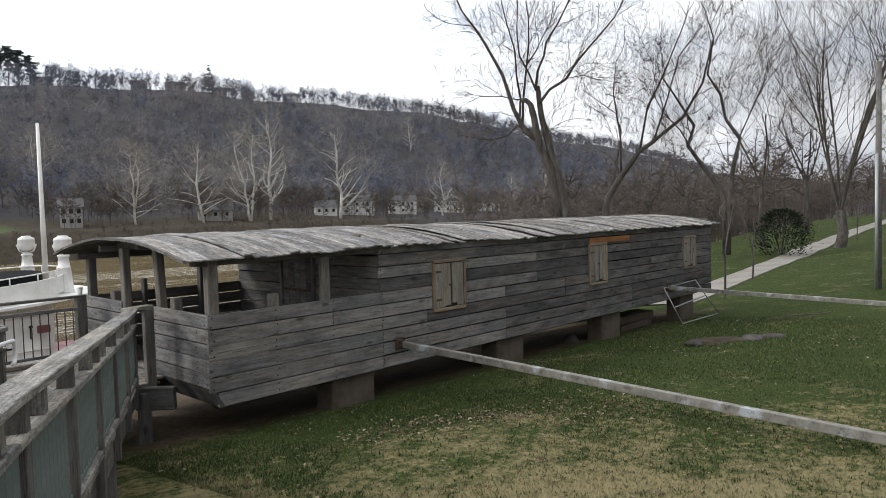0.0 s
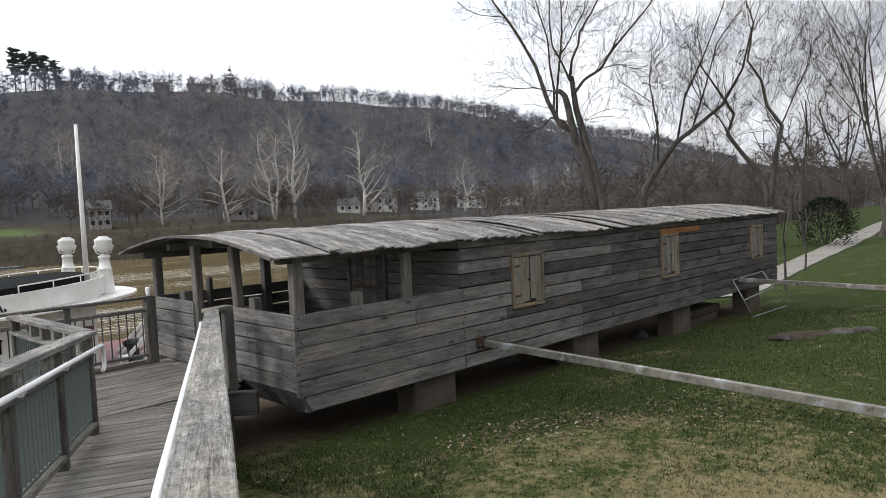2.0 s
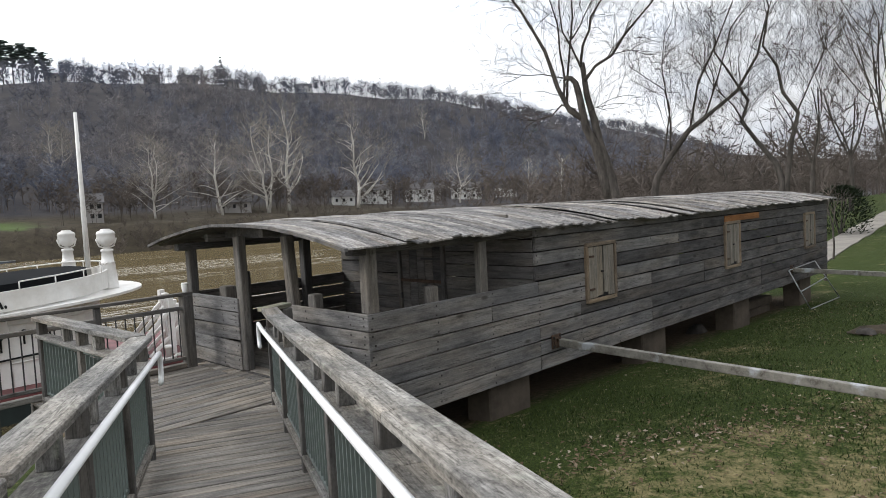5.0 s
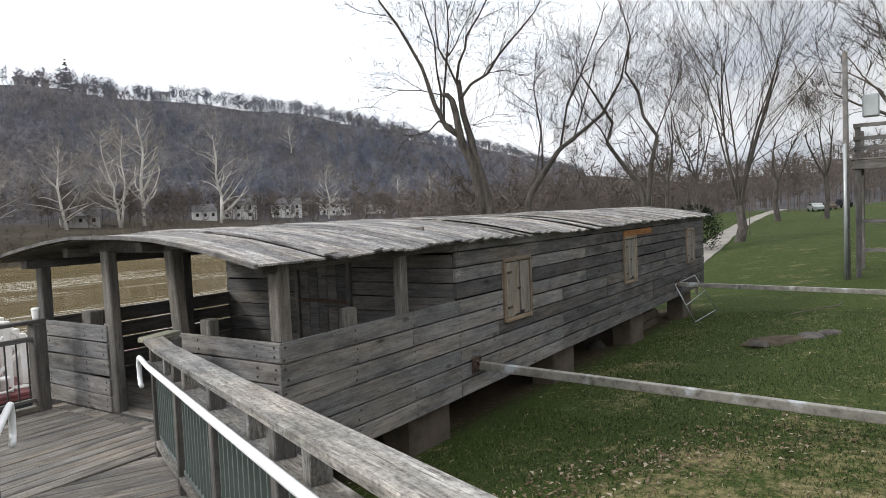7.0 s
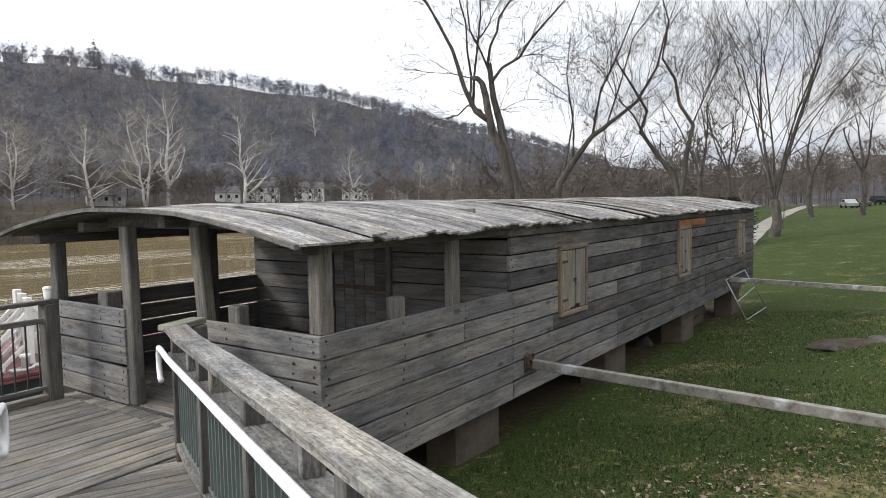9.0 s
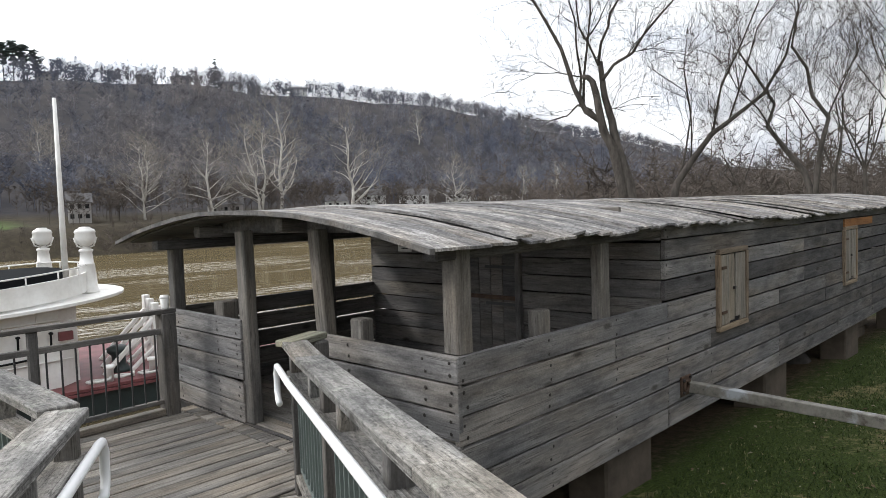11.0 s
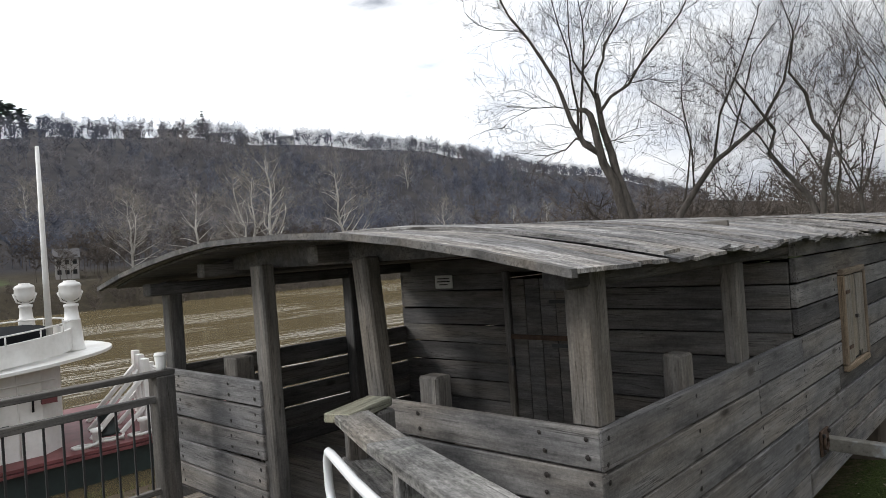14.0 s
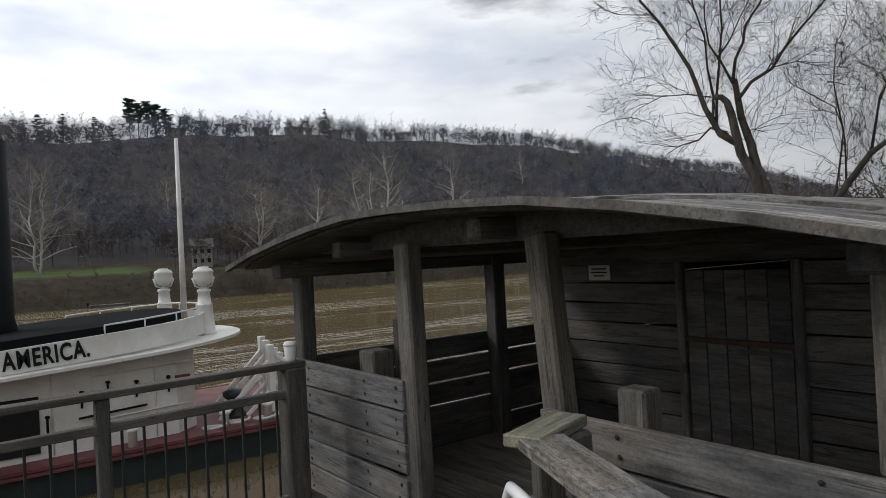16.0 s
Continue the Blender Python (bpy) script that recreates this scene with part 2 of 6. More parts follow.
M_TUGW = plain("white_ship_paint", (0.74, 0.73, 0.7, 1), 0.45, 0.0, 0.22, 0.7, 0.4, 0.1, (0.6, 0.55, 0.48, 1))
M_TUGG = plain("dark_green_hull_paint", (0.02, 0.03, 0.028, 1), 0.5, 0.0, 0.4, 1.0)
M_TUGR = plain("faded_red_deck_paint", (0.17, 0.055, 0.055, 1), 0.6, 0.0, 0.4, 1.0)
M_TUGK = plain("black_funnel_paint", (0.01, 0.012, 0.012, 1), 0.75, 0.0, 0.3, 1.0, 0.2)
M_FLAT = plain("dull_blue_boat_paint", (0.07, 0.085, 0.11, 1), 0.6, 0.0, 0.3, 1.0)
M_TARP = plain("black_tarpaulin", (0.012, 0.013, 0.014, 1), 0.95, 0.0, 0.2, 1.0, 0.05)
# Near-black put in for the unlit depth of openings and behind windows.
M_DARKFILL = plain("black_void_fill", (0.01, 0.01, 0.01, 1), 0.8)
M_PLAQUE = plain("pale_notice_card", (0.55, 0.54, 0.5, 1), 0.6, 0, 0.2, 12)
M_CUP = plain("white_paper_cup", (0.75, 0.74, 0.7, 1), 0.5, 0, 0.08)


def bark(name, dark, light, scale=3.0, white=False):
    m, n, l, b = base_mat(name, 0.9, 0, 0.15)
    tc = n.new("ShaderNodeTexCoord")
    mp = n.new("ShaderNodeMapping")
    mp.inputs["Scale"].default_value = (1, 1, 0.35)
    l.new(tc.outputs["Object"], mp.inputs[0])
    a = tex(n, l, mp.outputs[0], scale, 6, 0.65)
    r = ramp_node(n, [(0.32, dark), (0.66, light)])
    l.new(a.outputs["Fac"], r.inputs[0])
    l.new(r.outputs[0], b.inputs["Base Color"])
    bp = n.new("ShaderNodeBump")
    bp.inputs["Strength"].default_value, bp.inputs["Distance"].default_value = 0.5, 0.03
    l.new(a.outputs["Fac"], bp.inputs["Height"])
    l.new(bp.outputs[0], b.inputs["Normal"])
    return m


M_BARK = bark("grey_brown_bark", (0.034, 0.03, 0.026, 1), (0.105, 0.092, 0.08, 1))
M_TWIG = bark("brown_twig", (0.045, 0.037, 0.031, 1), (0.12, 0.1, 0.083, 1), 1.0)
M_SYC = bark("white_sycamore_bark", (0.26, 0.24, 0.21, 1), (0.62, 0.59, 0.53, 1), 0.5)
M_SYCTWIG = bark("pale_sycamore_twig", (0.14, 0.125, 0.108, 1), (0.32, 0.29, 0.25, 1), 0.5)
# Bare wood far off; its pale blue-grey stops paint haze into the colour.
M_FARTWIG, n, l, b = base_mat("hazed_distant_wood", 0.95, 0, 0.05)
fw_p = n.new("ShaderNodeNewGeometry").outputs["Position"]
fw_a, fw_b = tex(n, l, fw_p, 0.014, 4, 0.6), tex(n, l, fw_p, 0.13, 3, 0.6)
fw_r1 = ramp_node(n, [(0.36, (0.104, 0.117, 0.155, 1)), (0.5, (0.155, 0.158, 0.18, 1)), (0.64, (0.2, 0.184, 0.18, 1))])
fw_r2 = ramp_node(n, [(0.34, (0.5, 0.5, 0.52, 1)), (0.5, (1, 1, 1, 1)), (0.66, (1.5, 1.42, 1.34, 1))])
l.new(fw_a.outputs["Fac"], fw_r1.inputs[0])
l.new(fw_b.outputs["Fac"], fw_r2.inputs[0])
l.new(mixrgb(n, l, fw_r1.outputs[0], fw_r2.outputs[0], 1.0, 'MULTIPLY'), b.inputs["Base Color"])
M_NEEDLE = bark("dark_conifer_needles", (0.05, 0.064, 0.058, 1), (0.12, 0.145, 0.125, 1), 2.0)
M_BUSH = bark("brush_twigs", (0.05, 0.042, 0.036, 1), (0.132, 0.11, 0.093, 1), 0.25)

# ground: lawn, bank mud, far meadow and leaf litter, mixed by place
M_GROUND, n, l, b = base_mat("lawn_and_bank", 0.95, 0, 0.1)
geo = n.new("ShaderNodeNewGeometry")
P = geo.outputs["Position"]
sep = n.new("ShaderNodeSeparateXYZ")
l.new(P, sep.inputs[0])
g1, g2, g3 = tex(n, l, P, 0.9, 7, 0.75), tex(n, l, P, 9.0, 7, 0.8), tex(n, l, P, 45.0, 4, 0.7)
rg = ramp_node(n, [(0.32, (0.008, 0.014, 0.003, 1)), (0.52, (0.034, 0.049, 0.011, 1)), (0.7, (0.066, 0.084, 0.021, 1))])
l.new(g3.outputs["Fac"], rg.inputs[0])
rs = ramp_node(n, [(0.49, (0, 0, 0, 1)), (0.6, (0.9, 0.9, 0.9, 1))])
add = n.new("ShaderNodeMath")
add.operation = 'MULTIPLY_ADD'
add.inputs[1].default_value = 0.55
l.new(g1.outputs["Fac"], add.inputs[0])
mul = n.new("ShaderNodeMath")
mul.operation = 'MULTIPLY'
mul.inputs[1].default_value = 0.5
l.new(g2.outputs["Fac"], mul.inputs[0])
l.new(mul.outputs[0], add.inputs[2])
def straw_shade_bias(n, l, pos, amount):
    """More straw out on the open lawn; less beside the hull paints its shadow."""
    dp = n.new("ShaderNodeVectorMath")
    dp.operation = 'DOT_PRODUCT'
    l.new(pos, dp.inputs[0])
    dp.inputs[1].default_value = (0.68, 0.73, 0.0)
    mr = n.new("ShaderNodeMapRange")
    for i, v in enumerate((0.7, -2.8, -0.075, 0.055)):
        mr.inputs[i + 1].default_value = v
    l.new(dp.outputs["Value"], mr.inputs[0])
    ad = n.new("ShaderNodeMath")
    ad.operation = 'ADD'
    l.new(amount, ad.inputs[0])
    l.new(mr.outputs[0], ad.inputs[1])
    return ad.outputs[0]


l.new(straw_shade_bias(n, l, P, add.outputs[0]), rs.inputs[0])
lawn = mixrgb(n, l, rg.outputs[0], (0.2, 0.165, 0.085, 1), rs.outputs[0])
rmud = ramp_node(n, [(0.3, (0.05, 0.036, 0.024, 1)), (0.7, (0.14, 0.105, 0.07, 1))])
l.new(g2.outputs["Fac"], rmud.inputs[0])
rslope = ramp_node(n, [(0.35, (0.04, 0.039, 0.043, 1)), (0.65, (0.075, 0.068, 0.066, 1))])
g4 = tex(n, l, P, 0.09, 8, 0.7)
l.new(g4.outputs["Fac"], rslope.inputs[0])


def band(sock, lo, hi):
    mr = n.new("ShaderNodeMapRange")
    mr.inputs["From Min"].default_value, mr.inputs["From Max"].default_value = lo, hi
    l.new(sock, mr.inputs["Value"])
    return mr.outputs["Result"]


soil_y, soil_x = n.new("ShaderNodeMath"), n.new("ShaderNodeMath")
soil_y.operation = soil_x.operation = 'MULTIPLY'
soil_e = n.new("ShaderNodeMath")
soil_e.operation = 'MULTIPLY_ADD'
soil_e.inputs[1].default_value = 1.4
l.new(g2.outputs["Fac"], soil_e.inputs[0])
l.new(sep.outputs["Y"], soil_e.inputs[2])
l.new(band(soil_e.outputs[0], 0.85, 1.3), soil_y.inputs[0])
l.new(band(sep.outputs["X"], -0.9, -0.3), soil_y.inputs[1])
l.new(soil_y.outputs[0], soil_x.inputs[0])
l.new(band(sep.outputs["X"], 16.2, 15.2), soil_x.inputs[1])
lawn = mixrgb(n, l, lawn, rmud.outputs[0], soil_x.outputs[0])   # bare earth under the hull
below = band(sep.outputs["Z"], -2.2, -4.2)          # the mud of the bank
col = mixrgb(n, l, lawn, rmud.outputs[0], below)
rshore = ramp_node(n, [(0.3, (0.028, 0.024, 0.018, 1)), (0.7, (0.075, 0.062, 0.042, 1))])
l.new(tex(n, l, P, 0.5, 7, 0.75).outputs["Fac"], rshore.inputs[0])
col = mixrgb(n, l, col, rshore.outputs[0], band(sep.outputs["Y"], 100.0, 110.0))   # rough grass of the far shore
far = band(sep.outputs["Y"], 174.0, 186.0)           # leaf litter of the far hill, greyed in its colour for haze
col = mixrgb(n, l, col, rslope.outputs[0], far)
col = mixrgb(n, l, col, rslope.outputs[0], band(sep.outputs["X"], 135.0, 165.0))
fx = n.new("ShaderNodeMath")
fx.operation = 'MULTIPLY'
field_edge = n.new("ShaderNodeMath")
field_edge.operation = 'MULTIPLY_ADD'
field_edge.inputs[1].default_value = 16.0
l.new(g4.outputs["Fac"], field_edge.inputs[0])
l.new(sep.outputs["Y"], field_edge.inputs[2])
l.new(band(field_edge.outputs[0], 160.0, 163.0), fx.inputs[0])
l.new(band(field_edge.outputs[0], 180.0, 176.0), fx.inputs[1])
fx2 = n.new("ShaderNodeMath")
fx2.operation = 'MULTIPLY'
l.new(fx.outputs[0], fx2.inputs[0])
l.new(band(sep.outputs["X"], 42.0, 34.0), fx2.inputs[1])
col = mixrgb(n, l, col, (0.075, 0.105, 0.035, 1), fx2.outputs[0])   # the mown field across the river
l.new(col, b.inputs["Base Color"])
bp = n.new("ShaderNodeBump")
bp.inputs["Strength"].default_value, bp.inputs["Distance"].default_value = 0.8, 0.03
l.new(g3.outputs["Fac"], bp.inputs["Height"])
l.new(bp.outputs[0], b.inputs["Normal"])

# river: opaque brown water with a chop
M_WATER, n, l, b = base_mat("muddy_river_water", 0.9, 0, 0.0)
geo = n.new("ShaderNodeNewGeometry")
mp = n.new("ShaderNodeMapping")
mp.inputs["Scale"].default_value = (0.4, 1.0, 1)
l.new(geo.outputs["Position"], mp.inputs[0])
wv, wv2 = tex(n, l, mp.outputs[0], 0.8, 3, 0.55), tex(n, l, mp.outputs[0], 0.06, 3, 0.5)
mm = n.new("ShaderNodeMath")
mm.operation = 'MULTIPLY'
l.new(wv.outputs["Fac"], mm.inputs[0])
r = ramp_node(n, [(0.45, (0.08, 0.08, 0.08, 1)), (0.58, (1, 1, 1, 1))])
l.new(wv2.outputs["Fac"], r.inputs[0])
l.new(r.outputs[0], mm.inputs[1])
bp = n.new("ShaderNodeBump")
bp.inputs["Strength"].default_value, bp.inputs["Distance"].default_value = 1.0, 0.4
l.new(mm.outputs[0], bp.inputs["Height"])
rr = ramp_node(n, [(0.35, (0.088, 0.068, 0.034, 1)), (0.65, (0.118, 0.092, 0.048, 1))])
l.new(wv2.outputs["Fac"], rr.inputs[0])
l.new(rr.outputs[0], b.inputs["Base Color"])
gl = n.new("ShaderNodeBsdfGlossy")
gl.inputs["Roughness"].default_value = 0.1
l.new(bp.outputs[0], gl.inputs["Normal"])
mx = n.new("ShaderNodeMixShader")
mx.inputs[0].default_value = 0.3
l.new(b.outputs[0], mx.inputs[1])
l.new(gl.outputs[0], mx.inputs[2])
l.new(mx.outputs[0], n["Material Output"].inputs["Surface"])

# ---------------------------------------------------------------- helpers for meshes


def mesh_object(name, verts, faces, material, parent=None, label="", m=None, smooth=False):
    me = bpy.data.meshes.new(name)
    me.from_pydata(verts, [], faces)
    me.materials.append(material)
    if smooth:
        me.shade_smooth()
    ob = new(name, me)
    if m is not None:
        ob.matrix_basis = m
    if parent is not None:
        ob.parent = parent
    if label:
        ob["label"] = label
    return ob


def part(name, bm, material, parent, label="", m=None):
    me = bpy.data.meshes.new(name)
    bm.to_mesh(me)
    bm.free()
    me.materials.append(material)
    ob = new(name, me)
    if m is not None:
        ob.matrix_basis = m
    if parent is not None:
        ob.parent = parent
    if label:
        ob["label"] = label
    return ob


def empty(name, label, category, group="", kind="", m=None):
    ob = new(name)
    ob.empty_display_size = 0.2
    if m is not None:
        ob.matrix_basis = m
    return tagged(ob, label, category, group, kind)


def chamfer_data(L, B, H, c):
    """Vertices and faces of a box with its edges taken off."""
    x, y, z = L / 2, B / 2, H / 2
    V, idx = [], {}
    for sx in (-1, 1):
        for sy in (-1, 1):
            for sz in (-1, 1):
                for ax in range(3):
                    p = [sx * x, sy * y, sz * z]
                    for k in range(3):
                        if k != ax:
                            p[k] -= (sx, sy, sz)[k] * c
                    idx[sx, sy, sz, ax] = len(V)
                    V.append(p)
    F = []
    for s in (-1, 1):
        F.append([idx[s, a, b_, 0] for a, b_ in ((-1, -1), (1, -1), (1, 1), (-1, 1))][::s])
        F.append([idx[a, s, b_, 1] for a, b_ in ((-1, -1), (-1, 1), (1, 1), (1, -1))][::s])
        F.append([idx[a, b_, s, 2] for a, b_ in ((-1, -1), (1, -1), (1, 1), (-1, 1))][::s])
    for a in (-1, 1):
        for b_ in (-1, 1):
            F.append([idx[-1, a, b_, 1], idx[1, a, b_, 1], idx[1, a, b_, 2], idx[-1, a, b_, 2]][::a * b_ * -1])
            F.append([idx[a, -1, b_, 0], idx[a, 1, b_, 0], idx[a, 1, b_, 2], idx[a, -1, b_, 2]][::a * b_])
            F.append([idx[a, b_, -1, 0], idx[a, b_, 1, 0], idx[a, b_, 1, 1], idx[a, b_, -1, 1]][::a * b_ * -1])
            for d in (-1, 1):
                F.append([idx[a, b_, d, 0], idx[a, b_, d, 1], idx[a, b_, d, 2]][::a * b_ * d])
    return V, F


BOXES = {}


def box(name, L, B, H, material, parent, m, label="", c=None):
    """A squared timber, board or bar, L along its own x."""
    c = min(L, B, H) * 0.12 if c is None else c
    key = (round(L, 2), round(B, 3), round(H, 3), material.name, round(c, 4))
    if key not in BOXES:
        V, F = chamfer_data(L, B, H, c)
        me = bpy.data.meshes.new(name)
        me.from_pydata(V, [], F)
        me.materials.append(material)
        BOXES[key] = me
    ob = new(name, BOXES[key])
    ob.matrix_basis = m
    if parent is not None:
        ob.parent = parent
    if label:
        ob["label"] = label
    return ob


def span(a, b_, side=(0, 0, 1)):
    """The pose of a timber that runs from a to b_, its z as near to side as can be, and its length."""
    a, b_ = Vector(a), Vector(b_)
    x = (b_ - a).normalized()
    z = Vector(side)
    y = z.cross(x).normalized()
    z = x.cross(y)
    m = Matrix((x, y, z)).transposed().to_4x4()
    m.translation = (a + b_) / 2
    return m, (b_ - a).length


def bar(name, a, b_, B, H, material, parent, side=(0, 0, 1), label="", c=None):
    m, L = span(a, b_, side)
    return box(name, L, B, H, material, parent, m, label, c)


def tube_data(pts, radii, sides, V, F, caps=True):
    """Adds a tapered tube along pts to V and F."""
    base, prev = len(V), None
    k = len(pts)
    for i, p in enumerate(pts):
        d = (Vector(pts[min(i + 1, k - 1)]) - Vector(pts[max(i - 1, 0)])).normalized()
        if prev is None:
            u = d.orthogonal().normalized()
        else:
            u = (prev - d * prev.dot(d)).normalized()
        prev = u
        w = d.cross(u)
        for j in range(sides):
            a = 2 * math.pi * j / sides
            V.append(tuple(Vector(p) + (u * math.cos(a) + w * math.sin(a)) * radii[i]))
    for i in range(k - 1):
        for j in range(sides):
            q, t = base + i * sides, base + (i + 1) * sides
            F.append((q + j, q + (j + 1) % sides, t + (j + 1) % sides, t + j))
    if caps:
        F.append(tuple(base + j for j in range(sides))[::-1])
        F.append(tuple(base + (k - 1) * sides + j for j in range(sides)))


def pipe(name, pts, radius, material, parent, label="", sides=10, radii=None):
    V, F = [], []
    tube_data(pts, radii or [radius] * len(pts), sides, V, F)
    return mesh_object(name, V, F, material, parent, label, smooth=True)


def lathe(name, profile, material, parent, at, label="", sides=20):
    """A turned shape: profile of (radius, height)."""
    V, F = [], []
    for r_, z in profile:
        for j in range(sides):
            a = 2 * math.pi * j / sides
            V.append((at[0] + r_ * math.cos(a), at[1] + r_ * math.sin(a), at[2] + z))
    for i in range(len(profile) - 1):
        for j in range(sides):
            F.append((i * sides + j, i * sides + (j + 1) % sides, (i + 1) * sides + (j + 1) % sides, (i + 1) * sides + j))
    F.append(tuple(range(sides))[::-1])
    F.append(tuple((len(profile) - 1) * sides + j for j in range(sides)))
    return mesh_object(name, V, F, material, parent, label, smooth=True)


RNG = random.Random(7)

# ---------------------------------------------------------------- ground, river, path
WATER = -5.0


def sstep(a, b_, v):
    """A smooth step from 0 at a to 1 at b_."""
    t = min(1.0, max(0.0, (v - a) / (b_ - a)))
    return t * t * (3 - 2 * t)


def bank_top(x):
    return 6.0 + 0.3 * max(0.0, x - 14.0) - 0.0012 * max(0.0, x - 14.0) ** 2 if x < 120 else 24.0


def ridge(x):
    return 68.0 + 18.0 * sstep(20, 215, x) - 9.0 * sstep(450, 590, x) - 25.0 * sstep(580, 950, x)


def ground_z(x, y):
    lawn_ = -0.66 - 0.018 * min(max(x, 0.0), 14.0) + 0.012 * max(0.0, min(x, 140.0) - 20.0)
    if y > -3:
        z = lawn_ - 0.11 * min(y, 6.0)
    else:
        z = lawn_ + 0.33 + 0.03 * min(-3 - y, 12.0)
    yb = bank_top(x)
    if y > yb:
        z -= 0.245 * min(y - yb, 30.0)
    z = max(z, -7.0)
    if y > 120:
        far_ = -7.0 + 8.2 * sstep(136, 154, y) + 2.2 * sstep(154, 185, y)
        h = ridge(x)
        far_ += (h - 3.4) * sstep(176, 420, y + 10 * math.sin(x * 0.021) + 6 * math.sin(x * 0.07)) if y < 430 else (h - 3.4)
        if y > 430:
            far_ -= 0.02 * (y - 430)
        z = max(z, far_)
    if x > 150:
        z = max(z, -7.0 + 24.0 * sstep(170, 460, x) * (1 - sstep(60, 160, y)) + (6.5 if y < 24 else 0))
    if y > 8 or x > 30:
        z += 0.12 * noise.noise((x * 0.25, y * 0.25, 0))
    if y < 8 and x < 60:
        z += 0.03 * noise.noise((x * 0.6, y * 0.6, 3))
    return z


def axis(stops):
    out = []
    for a, b_, s in stops:
        k = max(1, round((b_ - a) / s))
        out += [a + (b_ - a) * i / k for i in range(k)]
    return out + [stops[-1][1]]


gx = axis([(-1500, -300, 120), (-300, -60, 24), (-60, -8, 4), (-8, 20, 0.5), (20, 60, 2), (60, 200, 7), (200, 700, 20), (700, 1800, 100)])
gy = axis([(-900, -100, 100), (-100, -20, 8), (-20, -9, 1.5), (-9, 8, 0.5), (8, 30, 1), (30, 130, 12), (130, 190, 3), (190, 440, 10), (440, 1500, 150)])
V = [(x, y, ground_z(x, y)) for y in gy for x in gx]
nx = len(gx)
F = [(j * nx + i, j * nx + i + 1, (j + 1) * nx + i + 1, (j + 1) * nx + i) for j in range(len(gy) - 1) for i in range(nx - 1)]
ground = tagged(mesh_object("ground", V, F, M_GROUND, smooth=True), "green lawn falling to a muddy river bank and a wooded hill", "ground", kind="structure")
water = tagged(mesh_object("water", [(-1500, 8, WATER), (1800, 8, WATER), (1800, 150, WATER), (-1500, 150, WATER)], [(0, 1, 2, 3)], M_WATER),
               "muddy brown river water with a bright chop", "river", kind="structure")

# the concrete path beside the lawn
def path_mid(s):
    return 18.0 + s, 2.6 + 0.155 * s - 0.00045 * s * s


V, F = [], []
for i in range(60):
    x, y = path_mid(i * 2.4)
    V += [(x, y - 0.85, ground_z(x, y - 0.85) + 0.05), (x, y + 0.85, ground_z(x, y + 0.85) + 0.05), (x, y - 0.85, ground_z(x, y - 0.85) - 0.12), (x, y + 0.85, ground_z(x, y + 0.85) - 0.12)]
    if i:
        a = i * 4
        F += [(a - 4, a, a + 1, a - 3), (a - 2, a + 2, a, a - 4), (a - 3, a + 1, a + 3, a - 1)]
tagged(mesh_object("pavement", V, F, M_PATH), "pale concrete footpath curving along the lawn", "path", kind="structure")

# ---------------------------------------------------------------- houseboat
BOAT_L, BOAT_W, RAIL_H, CABIN_X, KEEL = 15.35, 4.15, 0.94, 2.82, -0.25
houseboat = empty("houseboat", "weathered grey plank houseboat with a low arched roof on piers", "boat")


def roof_z(y):
    return 1.885 - 0.265 * ((y - 2.17) / 2.27) ** 2


def nails(wall, pts, normal):
    """Dark nail heads, a few millimetres proud of the boards, as one part."""
    V, F = [], []
    nrm = Vector(normal)
    u = nrm.orthogonal().normalized()
    w = nrm.cross(u)
    for p in pts:
        c_ = len(V)
        r_ = RNG.uniform(0.011, 0.015)
        for j in range(6):
            a = j * math.pi / 3
            V.append(tuple(Vector(p) + (u * math.cos(a) + w * math.sin(a)) * r_ + nrm * 0.003))
        V.append(tuple(Vector(p) + nrm * 0.006))
        F += [(c_ + j, c_ + (j + 1) % 6, c_ + 6) for j in range(6)]
    ob = mesh_object("nailing", V, F, M_NAIL, wall, "rusty dark nail heads")
    ob["kind"] = "stuff"


def jit(a):
    return RNG.uniform(-a, a)


# the long wall towards the lawn
wall_side = new("side_wall")
wall_side.parent = houseboat
rows = [(KEEL + i * 0.198, 0.198) for i in range(6)]
z = RAIL_H
for h in (0.2, 0.18, 0.19, 0.12):
    rows.append((z, h))
    z += h
npts = []
STUD = [0.06, 0.98, 1.92, 2.86, 3.84, 4.86, 5.9, 6.9, 7.9, 8.7, 9.66, 10.7, 11.7, 12.7, 13.4, 14.4, 15.28]
for k, (z0, h) in enumerate(rows):
    x0 = (0.11 if k == 0 else 0.0) if k < 6 else CABIN_X
    joints = [x0]
    i = RNG.choice((2, 3, 4)) if k < 6 else 4
    if k == 4:
        i = 2
    while i < len(STUD) - 2:
        if STUD[i] > joints[-1] + 1.2:
            joints.append(STUD[i])
        i += RNG.choice((2, 3, 4, 5))
    joints.append(BOAT_L)
    for a, b_ in zip(joints, joints[1:]):
        depth = 0.045
        m = pose((a + b_) / 2, depth / 2 + jit(0.006), z0 + h / 2 + jit(0.002), jit(1.2), jit(0.08), jit(0.05))
        box("plank", b_ - a - 0.008, depth, h - RNG.uniform(0.012, 0.024), M_HULL if (a + b_) / 2 < 5.2 else M_WALL, wall_side, m, c=0.005)
    for s in STUD:
        if s >= x0 - 0.01:
            for f in (0.25, 0.75):
                npts.append((s + jit(0.02), 0, z0 + h * f + jit(0.012)))
nails(wall_side, npts, (0, -1, 0))
